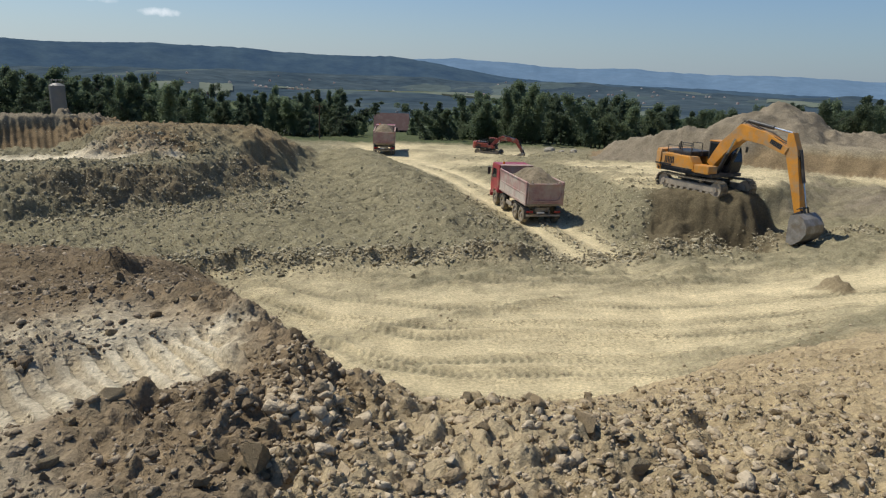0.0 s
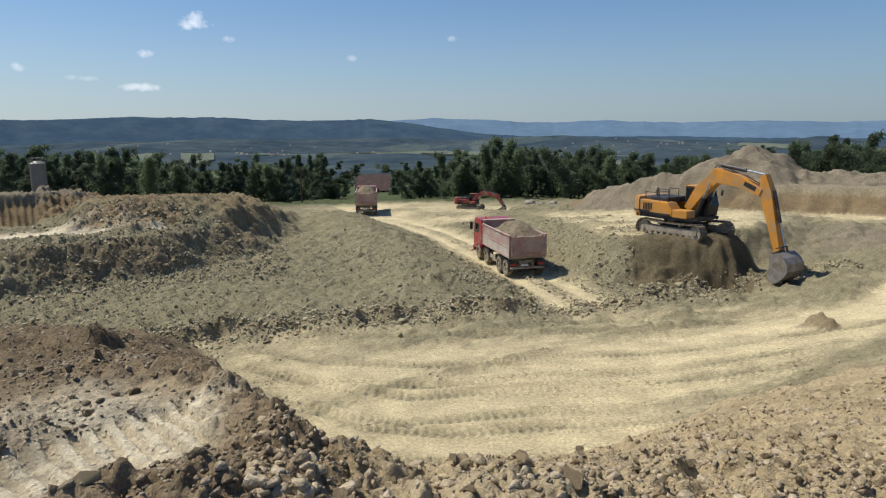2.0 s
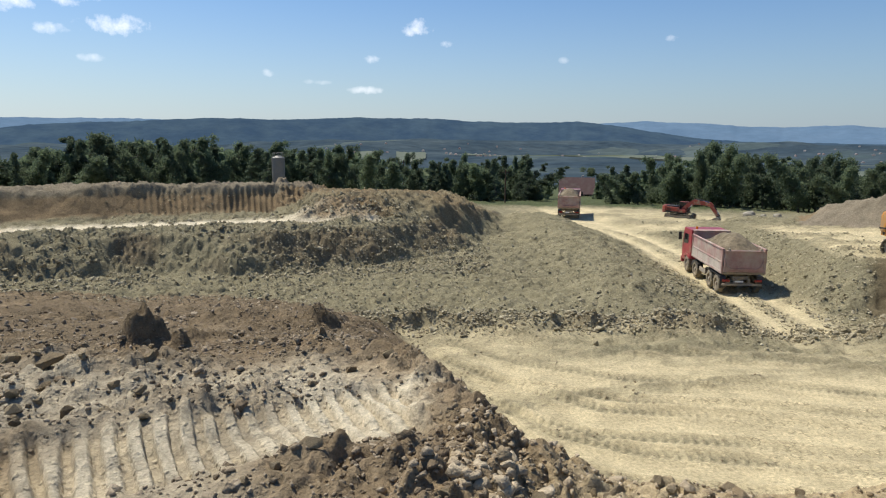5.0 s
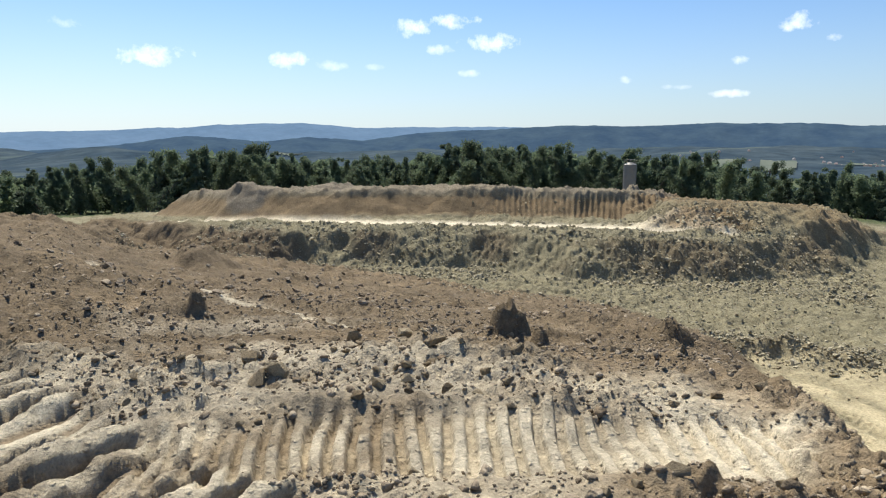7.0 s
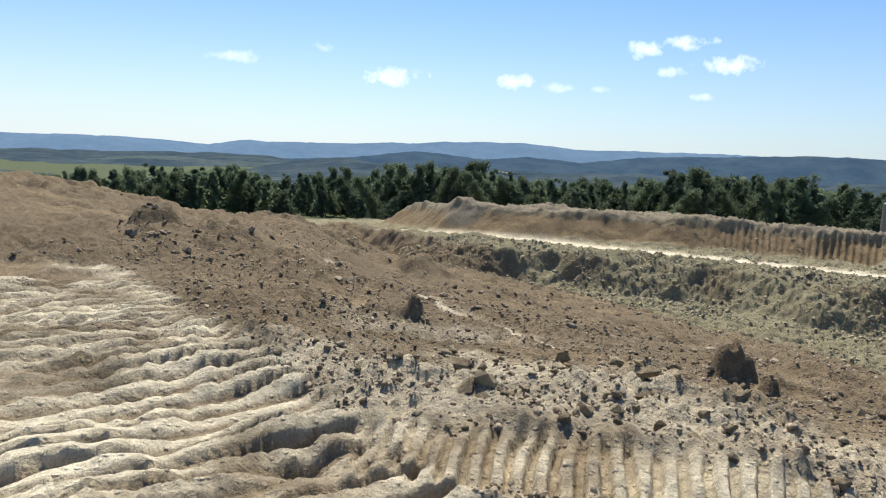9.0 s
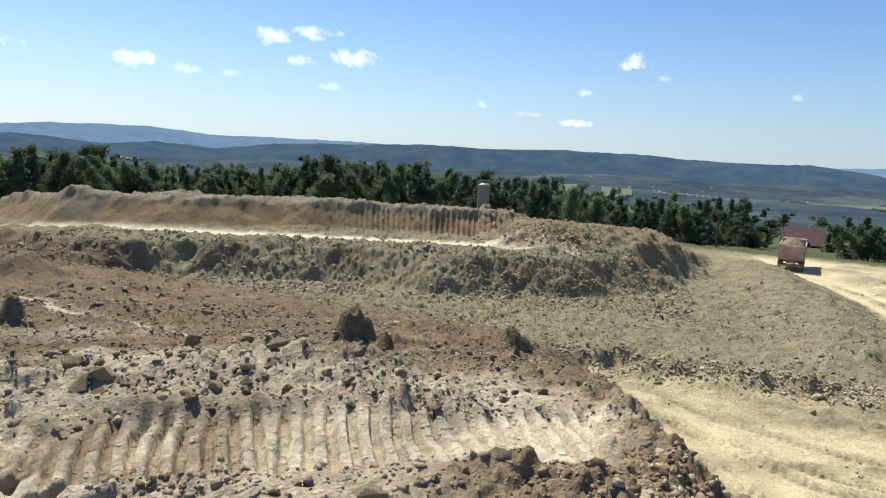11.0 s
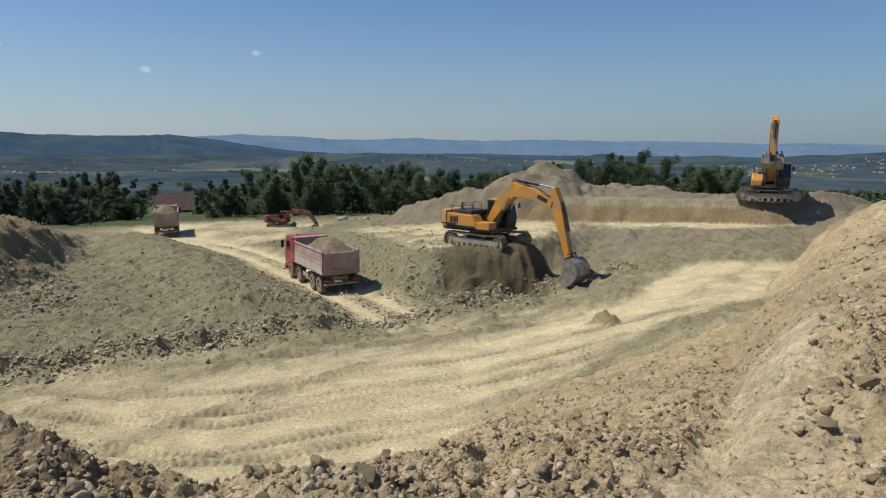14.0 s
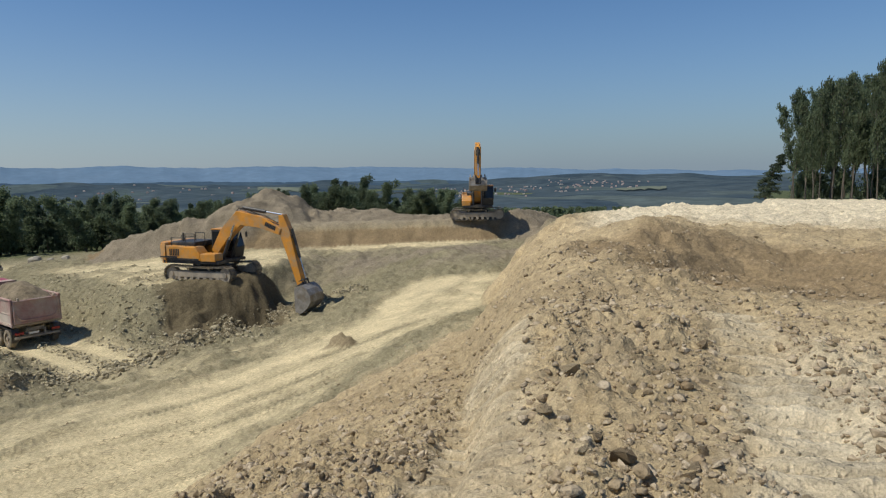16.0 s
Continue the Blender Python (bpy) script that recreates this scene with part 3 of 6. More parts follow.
    kinds = [("gravel", "gravel"), ("gravel2", "gravel"), ("facebrown", "brown"), ("cream", "cream"), ("rut", "gravel"), ("dark_seam", "brown"), ("cream2", "crust"), ("gravel3", "gravel"), ("spoil3", "spoil"), ("ochre", "ochre"), ("ochre2", "ochre"), ("heap", "spoil"), ("cream3", "cream"),
             ("damp", "damp"), ("ochre3", "ochre"), ("heap3", "spoil"), ("heap2", "spoil"), ("plaza", "cream"), ("road", "cream"), ("tan", "tan"), ("brown", "brown"), ("brown2", "brown"), ("crust", "crust"), ("clay", "clay"), ("clay2", "clay"), ("grey", "grey"),
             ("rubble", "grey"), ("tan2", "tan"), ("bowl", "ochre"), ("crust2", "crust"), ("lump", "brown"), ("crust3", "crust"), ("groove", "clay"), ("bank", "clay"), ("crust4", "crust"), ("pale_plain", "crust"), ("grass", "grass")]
    rgb = np.zeros(x.shape + (3,))
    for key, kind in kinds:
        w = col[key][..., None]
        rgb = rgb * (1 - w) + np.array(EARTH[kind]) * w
    return z, np.concatenate([rgb, print_mask[..., None]], -1)


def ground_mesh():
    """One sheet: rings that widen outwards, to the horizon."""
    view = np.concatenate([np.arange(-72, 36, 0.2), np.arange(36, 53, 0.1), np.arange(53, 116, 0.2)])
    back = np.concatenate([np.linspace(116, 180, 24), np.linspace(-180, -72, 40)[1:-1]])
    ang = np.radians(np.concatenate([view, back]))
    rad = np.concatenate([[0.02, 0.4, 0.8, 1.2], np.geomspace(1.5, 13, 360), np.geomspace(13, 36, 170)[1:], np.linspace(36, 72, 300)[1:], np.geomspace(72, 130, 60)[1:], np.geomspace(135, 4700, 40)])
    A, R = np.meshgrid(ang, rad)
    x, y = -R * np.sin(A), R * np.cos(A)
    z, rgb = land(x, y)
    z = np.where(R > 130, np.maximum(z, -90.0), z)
    nr, na = x.shape
    verts = np.stack([x, y, z], -1).reshape(-1, 3)
    i, j = np.meshgrid(np.arange(nr - 1), np.arange(na), indexing="ij")
    j2 = (j + 1) % na
    quads = np.stack([i * na + j, i * na + j2, (i + 1) * na + j2, (i + 1) * na + j], -1).reshape(-1, 4)[:, ::-1]
    me = bpy.data.meshes.new("ground")
    me.vertices.add(len(verts))
    me.vertices.foreach_set("co", verts.ravel())
    me.loops.add(quads.size)
    me.loops.foreach_set("vertex_index", quads.ravel().astype(np.int32))
    me.polygons.add(len(quads))
    me.polygons.foreach_set("loop_start", np.arange(0, quads.size, 4, dtype=np.int32))
    me.polygons.foreach_set("loop_total", np.full(len(quads), 4, dtype=np.int32))
    at = me.attributes.new("soil", "FLOAT_COLOR", "POINT")
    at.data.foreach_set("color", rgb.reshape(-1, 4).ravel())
    me.update(calc_edges=True)
    me.validate()
    me.shade_smooth()
    me.materials.append(SOIL)
    return me


def height(x, y):
    """Ground height at one plan position."""
    z, _ = land(np.array([[float(x)]]), np.array([[float(y)]]))
    return float(z[0, 0])


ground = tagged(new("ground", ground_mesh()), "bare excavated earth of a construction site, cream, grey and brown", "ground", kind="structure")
# ==== END GROUND


# ---------------------------------------------------------------- small tools for building
def part(name, bm, material, parent=None, label="", smoothed=False):
    """Links a bmesh as one mesh object under a thing or a part."""
    me = bpy.data.meshes.new(name)
    bm.normal_update()
    bm.to_mesh(me)
    bm.free()
    me.materials.append(material)
    if smoothed:
        me.shade_smooth()
    ob = new(name, me)
    ob.parent = parent
    if label:
        ob["label"] = label
    return ob


def thing(name, m, label, category, group="", kind=""):
    ob = new(name)
    ob.empty_display_size = 0.3
    ob.matrix_world = m
    return tagged(ob, label, category, group, kind)


def box(bm, c, s, bevel=0.0, turn=None):
    """A bevelled block: centre, size."""
    r = bmesh.ops.create_cube(bm, size=1.0)
    vs = r["verts"]
    bmesh.ops.scale(bm, vec=s, verts=vs)
    if bevel:
        es = list({e for v in vs for e in v.link_edges})
        out = bmesh.ops.bevel(bm, geom=es, offset=bevel, segments=2, profile=0.6, affect="EDGES")
        vs = list({v for f in out["faces"] for v in f.verts} | {v for v in vs if v.is_valid})
    if turn is not None:
        bmesh.ops.transform(bm, matrix=turn, verts=vs)
    bmesh.ops.translate(bm, vec=c, verts=vs)
    return bm


def prism(bm, outline, y0, y1, bevel=0.0):
    """A plate or hull: an outline in x and z, between two y."""
    a = [bm.verts.new((x, y0, z)) for x, z in outline]
    b = [bm.verts.new((x, y1, z)) for x, z in outline]
    n = len(a)
    fs = [bm.faces.new(a), bm.faces.new(b[::-1])]
    fs += [bm.faces.new((a[i], b[i], b[(i + 1) % n], a[(i + 1) % n])) for i in range(n)]
    bmesh.ops.recalc_face_normals(bm, faces=fs)
    if bevel:
        es = list({e for f in fs[:2] for e in f.edges})
        bmesh.ops.bevel(bm, geom=es, offset=bevel, segments=2, profile=0.6, affect="EDGES")
    return bm


def rod(bm, p, q, r, r2=None, seg=12):
    """A round bar from p to q."""
    p, q = Vector(p), Vector(q)
    out = bmesh.ops.create_cone(bm, cap_ends=True, segments=seg, radius1=r, radius2=r if r2 is None else r2, depth=(q - p).length)
    bmesh.ops.transform(bm, matrix=Matrix.Translation((p + q) / 2) @ (q - p).to_track_quat("Z", "Y").to_matrix().to_4x4(), verts=out["verts"])
    return bm


def B():
    return bmesh.new()


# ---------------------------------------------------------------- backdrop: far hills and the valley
def hazed_material(name, a, b, glow, scale, fields=None):
    """Far land: plain backdrop colours with summer haze painted in, part lit, part glowing."""
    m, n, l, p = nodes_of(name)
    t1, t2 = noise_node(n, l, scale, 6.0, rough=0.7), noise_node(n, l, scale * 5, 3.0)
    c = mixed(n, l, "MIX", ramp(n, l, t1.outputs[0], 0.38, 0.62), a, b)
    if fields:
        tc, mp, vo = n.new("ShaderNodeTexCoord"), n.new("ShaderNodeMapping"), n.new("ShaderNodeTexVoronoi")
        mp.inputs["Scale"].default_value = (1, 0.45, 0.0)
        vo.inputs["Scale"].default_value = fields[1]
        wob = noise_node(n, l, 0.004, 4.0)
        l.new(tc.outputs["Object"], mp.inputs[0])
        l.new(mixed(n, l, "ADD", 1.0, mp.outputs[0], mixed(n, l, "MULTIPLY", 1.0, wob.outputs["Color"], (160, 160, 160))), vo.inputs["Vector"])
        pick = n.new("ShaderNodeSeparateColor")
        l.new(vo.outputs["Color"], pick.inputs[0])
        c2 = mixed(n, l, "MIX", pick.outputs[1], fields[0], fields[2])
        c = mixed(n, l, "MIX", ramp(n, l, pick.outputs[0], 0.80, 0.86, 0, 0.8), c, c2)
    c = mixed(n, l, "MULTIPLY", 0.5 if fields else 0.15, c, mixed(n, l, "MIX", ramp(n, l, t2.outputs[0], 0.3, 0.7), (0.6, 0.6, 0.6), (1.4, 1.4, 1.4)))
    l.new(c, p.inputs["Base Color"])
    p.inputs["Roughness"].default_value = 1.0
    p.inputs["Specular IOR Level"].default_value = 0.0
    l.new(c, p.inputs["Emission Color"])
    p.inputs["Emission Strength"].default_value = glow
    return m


def ridge(name, radius, table, seed, material, label):
    """A range of hills: crest heights by bearing, falling towards the valley."""
    az = np.arange(-80, 118, 0.15)
    crest = np.interp(az, [a for a, _ in table], [e for _, e in table])
    crest = crest + (0.16 if radius > 4000 else 0.09) * fbm(az, az * 0, 6.0, 4, seed) + 0.025 * fbm(az, az * 0 + 5, 0.45, 2, seed + 5)
    verts, faces = [], []
    steps = 10
    SLOPES = fbm(*np.meshgrid(az, np.arange(steps + 1) * 0.8), 4.0, 3, seed + 9)
    SLOPES = np.pad(SLOPES, ((0, 0), (0, 3)))
    for k in range(steps + 1):
        f = k / steps
        r = radius * (1 - 0.16 * f)
        for a, e in zip(az, crest):
            up = radius * math.tan(radians(e)) * (1 - f ** 1.4) + (-120.0) * f ** 1.2
            up += 10.0 * math.sin(f * math.pi) * float(SLOPES[k, int((a + 80) / 0.15 + 0.5)])
            px, py = bearing(r, a)
            verts.append((px, py, up))
    n = len(az)
    for k in range(steps):
        for i in range(n - 1):
            faces.append((k * n + i, k * n + i + 1, (k + 1) * n + i + 1, (k + 1) * n + i))
    me = bpy.data.meshes.new(name)
    me.from_pydata(verts, [], faces)
    me.shade_smooth()
    me.materials.append(material)
    return tagged(new(name, me), label, "hills", kind="structure")


# blue of the haze is put into these colours, its brightness into their glow
FAR_LAND = hazed_material("far_hills", (0.078, 0.125, 0.185), (0.092, 0.142, 0.205), 0.5, 0.004)
MID_LAND = hazed_material("wooded_ridge", (0.026, 0.046, 0.074), (0.040, 0.064, 0.088), 0.6, 0.006)
VALE = hazed_material("valley_land", (0.026, 0.041, 0.056), (0.048, 0.065, 0.076), 0.5, 0.004, ((0.070, 0.088, 0.086), 0.006, (0.044, 0.063, 0.068)))
MEADOW = hazed_material("far_meadow", (0.086, 0.104, 0.086), (0.108, 0.120, 0.098), 0.5, 0.01)
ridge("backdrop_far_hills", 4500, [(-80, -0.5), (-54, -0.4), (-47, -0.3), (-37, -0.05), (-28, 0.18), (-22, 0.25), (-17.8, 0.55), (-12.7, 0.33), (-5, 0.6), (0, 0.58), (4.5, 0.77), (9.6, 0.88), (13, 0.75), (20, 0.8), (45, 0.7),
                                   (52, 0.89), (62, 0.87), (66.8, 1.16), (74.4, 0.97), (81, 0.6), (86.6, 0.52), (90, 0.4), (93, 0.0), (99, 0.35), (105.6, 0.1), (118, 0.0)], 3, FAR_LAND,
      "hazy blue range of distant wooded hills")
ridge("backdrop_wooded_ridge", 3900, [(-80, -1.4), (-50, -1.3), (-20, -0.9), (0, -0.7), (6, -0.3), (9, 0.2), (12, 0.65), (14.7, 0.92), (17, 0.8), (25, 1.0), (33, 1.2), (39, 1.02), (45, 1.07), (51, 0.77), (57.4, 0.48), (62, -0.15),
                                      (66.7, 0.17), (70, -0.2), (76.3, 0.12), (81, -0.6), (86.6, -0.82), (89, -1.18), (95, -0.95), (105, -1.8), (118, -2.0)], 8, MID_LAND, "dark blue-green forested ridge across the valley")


def valley():
    """Patchwork of fields and woods rising gently to the hills' feet."""
    az, rad = np.arange(-80, 118, 0.5), np.geomspace(420, 3900, 60)
    A, R = np.meshgrid(np.radians(az), rad)
    e = np.interp(np.log(R), np.log([420, 900, 1800, 3000, 3900]), [-6.8, -4.2, -2.5, -1.3, -0.7])
    x, y = -R * np.sin(A), R * np.cos(A)
    z = R * np.tan(np.radians(e)) + 0.011 * R * fbm(x, y, 700, 4, 90)
    nr, na = x.shape
    i, j = np.meshgrid(np.arange(nr - 1), np.arange(na - 1), indexing="ij")
    quads = np.stack([i * na + j, (i + 1) * na + j, (i + 1) * na + j + 1, i * na + j + 1], -1).reshape(-1, 4)
    me = bpy.data.meshes.new("backdrop_valley")
    me.from_pydata(np.stack([x, y, z], -1).reshape(-1, 3).tolist(), [], quads.tolist())
    me.shade_smooth()
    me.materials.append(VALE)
    return tagged(new("backdrop_valley", me), "hazy valley with fields, hedges and woods", "valley", kind="structure"), z


def vale_height(x, y):
    r = math.hypot(x, y)
    e = np.interp(math.log(r), np.log([420, 900, 1800, 3000, 3900]), [-6.8, -4.2, -2.5, -1.3, -0.7])
    return r * math.tan(radians(e)) + 0.011 * r * float(fbm(np.array([x]), np.array([y]), 700, 4, 90)[0])


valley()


def meadow(a0, a1, r0, r1, seed):
    """A pale field in the valley: a strip with ragged edges that lies on the land."""
    g = random.Random(seed)
    n, bm, rows = 14, B(), []
    for k in range(n + 1):
        a, taper = a0 + (a1 - a0) * k / n, math.sin(math.pi * (0.12 + 0.76 * k / n)) ** 0.5
        mid, half = (r0 + r1) / 2 * g.uniform(0.985, 1.015), (r1 - r0) / 2 * taper * g.uniform(0.75, 1.1)
        rows.append([bm.verts.new((*bearing(mid + half * f, a), vale_height(*bearing(mid + half * f, a)) + 5.0)) for f in (-1, -0.3, 0.3, 1)])
    for p, q in zip(rows, rows[1:]):
        for i in range(3):
            bm.faces.new((p[i], p[i + 1], q[i + 1], q[i]))
    return tagged(part("backdrop_field", bm, MEADOW, smoothed=True), "pale field in the hazy valley", "field", kind="structure")


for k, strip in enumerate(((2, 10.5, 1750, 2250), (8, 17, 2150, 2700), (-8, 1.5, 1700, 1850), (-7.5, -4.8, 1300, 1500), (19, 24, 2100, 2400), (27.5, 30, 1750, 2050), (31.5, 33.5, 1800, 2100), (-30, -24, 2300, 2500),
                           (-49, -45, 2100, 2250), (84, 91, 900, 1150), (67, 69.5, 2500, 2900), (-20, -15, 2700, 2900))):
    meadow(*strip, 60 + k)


def village():
    """Scattered far houses: gabled blocks with pale walls."""
    bm = B()
    gen = random.Random(5)
    for centre, spread, dist, count in ((22, 5, 2300, 30), (8, 8, 2500, 22), (-8, 10, 2700, 26), (-33, 5, 2500, 90), (-42, 6, 2700, 60), (33, 4, 2500, 14)):
        for _ in range(count):
            px, py = bearing(dist + gen.gauss(0, 260), centre + gen.gauss(0, spread * 0.5))
            z, s, h, w = vale_height(px, py), gen.uniform(5, 10), gen.uniform(4, 7), gen.uniform(5, 8)
            m = Matrix.Translation((px, py, z)) @ Matrix.Rotation(gen.uniform(0, 3.14), 4, "Z")
            base = len(bm.verts)
            prism(bm, [(-s / 2, -2), (s / 2, -2), (s / 2, h * 0.6), (0, h), (-s / 2, h * 0.6)], -w / 2, w / 2)
            bm.verts.ensure_lookup_table()
            bmesh.ops.transform(bm, matrix=m, verts=bm.verts[base:])
    # walls glow too, which paints in the pale haze before them
    ob = part("village_houses", bm, hazed_material("hazed_far_walls", (0.24, 0.235, 0.23), (0.20, 0.15, 0.14), 0.4, 0.02))
    return tagged(ob, "far village of small pale gabled houses", "houses", kind="stuff")


village()

# ---------------------------------------------------------------- materials of things
DUST = (0.30, 0.25, 0.17)
YELLOW = surface("excavator_yellow_paint", (0.58, 0.25, 0.03), 0.45, 0, 0.22, 1.2, DUST, 0.38)
BLACK = surface("dark_grey_paint", (0.022, 0.022, 0.024), 0.5, 0, 0.3, 2.0, (0.12, 0.10, 0.07), 0.3)
STEEL = surface("worn_steel", (0.30, 0.28, 0.25), 0.5, 0.3, 0.35, 3.0, (0.20, 0.16, 0.11), 0.45)
CHROME = surface("chromed_rod", (0.55, 0.55, 0.55), 0.18, 1.0, 0.1)
CRAWLER = surface("dusty_crawler_steel", (0.13, 0.115, 0.09), 0.75, 0.2, 0.35, 4.0, DUST, 0.5)
RUBBER = surface("dusty_rubber", (0.10, 0.088, 0.07), 0.9, 0, 0.3, 4.0, DUST, 0.75)
RED_CAB = surface("red_cab_paint", (0.33, 0.035, 0.045), 0.35, 0, 0.2, 1.5, DUST, 0.2)
PINK_BODY = surface("dusty_red_tipper_paint", (0.38, 0.215, 0.19), 0.7, 0, 0.3, 1.3, (0.42, 0.36, 0.29), 0.6)
GREY_STEEL = surface("dusty_grey_chassis", (0.24, 0.21, 0.17), 0.8, 0.0, 0.3, 3.0, (0.38, 0.32, 0.24), 0.7)
WHITE = surface("white_paint", (0.72, 0.71, 0.68), 0.5, 0, 0.12, 2.0, DUST, 0.2)
PALE_DUST = surface("caked_pale_dust", (0.46, 0.40, 0.33), 0.9, 0, 0.2, 2.0, (0.38, 0.25, 0.22), 0.35)
LAMP_RED = surface("red_lamp_lens", (0.35, 0.02, 0.015), 0.2)
LAMP_ORANGE = surface("orange_beacon", (0.7, 0.22, 0.02), 0.2)
RED_MACHINE = surface("faded_red_paint", (0.30, 0.055, 0.035), 0.55, 0, 0.25, 1.5, DUST, 0.25)
GLASS = surface("dark_cab_glass", (0.015, 0.018, 0.02), 0.06, 0, 0.1)
LOAD = surface("loaded_soil", (0.17, 0.135, 0.085), 0.95, 0, 0.4, 3.0, (0.25, 0.20, 0.13), 0.4, 0.05, 14)
ROOF = surface("brown_red_roof_tiles", (0.075, 0.036, 0.033), 0.8, 0, 0.2, 0.8, (0.10, 0.07, 0.06), 0.3)
TIMBER = surface("dark_timber", (0.10, 0.06, 0.035), 0.8, 0, 0.3, 2.0)
PLASTER = surface("pale_plaster", (0.50, 0.46, 0.40), 0.9, 0, 0.12, 1.0)
SILO_GREY = surface("grey_galvanised_silo", (0.19, 0.19, 0.185), 0.55, 0.3, 0.2, 0.8, (0.22, 0.20, 0.17), 0.4)


# ---------------------------------------------------------------- excavators
def crawler(bm_shoes, length, high, y, wide):
    """The shoes of one crawler chain, each with its grouser."""
    r = high / 2
    straight = length - high
    total = 2 * straight + math.pi * high
    n = int(total / 0.21)
    for k in range(n):
        s = total * k / n
        if s < straight:
            x, z, a = -straight / 2 + s, 0.03, 0.0
        elif s < straight + math.pi * r:
            t = (s - straight) / r
            x, z, a = straight / 2 + r * math.sin(t), r - r * math.cos(t), -t
        elif s < 2 * straight + math.pi * r:
            x, z, a = straight / 2 - (s - straight - math.pi * r), high - 0.03 - 0.05 * math.sin((s - straight - math.pi * r) / straight * math.pi), math.pi
        else:
            t = (s - 2 * straight - math.pi * r) / r
            x, z, a = -straight / 2 - r * math.sin(t), r + r * math.cos(t), math.pi - t
        turn = Matrix.Rotation(a, 4, "Y")
        box(bm_shoes, (x, y, z), (0.19, wide, 0.045), 0, turn)
        off = turn @ Vector((0.05, 0, -0.04))
        box(bm_shoes, (x + off.x, y, z + off.z), (0.03, wide, 0.05), 0, turn)


def beam(bm, line, depths, half):
    """A box beam that bends along a line in x and z, with its depth at each point."""
    top, low = [], []
    for i, ((x, z), dp) in enumerate(zip(line, depths)):
        a = Vector(line[max(i - 1, 0)])
        b = Vector(line[min(i + 1, len(line) - 1)])
        t = (b - a).normalized()
        n = Vector((-t.y, t.x))
        top.append((x + n.x * dp / 2, z + n.y * dp / 2))
        low.append((x - n.x * dp / 2, z - n.y * dp / 2))
    return prism(bm, top + low[::-1], -half, half, 0.03)


def ram(parent, p, q, y, r, share=0.55):
    """A hydraulic ram: barrel and chromed rod."""
    p, q = Vector((p[0], y, p[1])), Vector((q[0], y, q[1]))
    mid = p.lerp(q, share)
    ob = part("ram", rod(B(), p, mid, r), parent["paint_dark"], parent["root"], "black hydraulic ram")
    part("piston", rod(B(), mid, q, r * 0.55), CHROME, ob, "chromed rod")


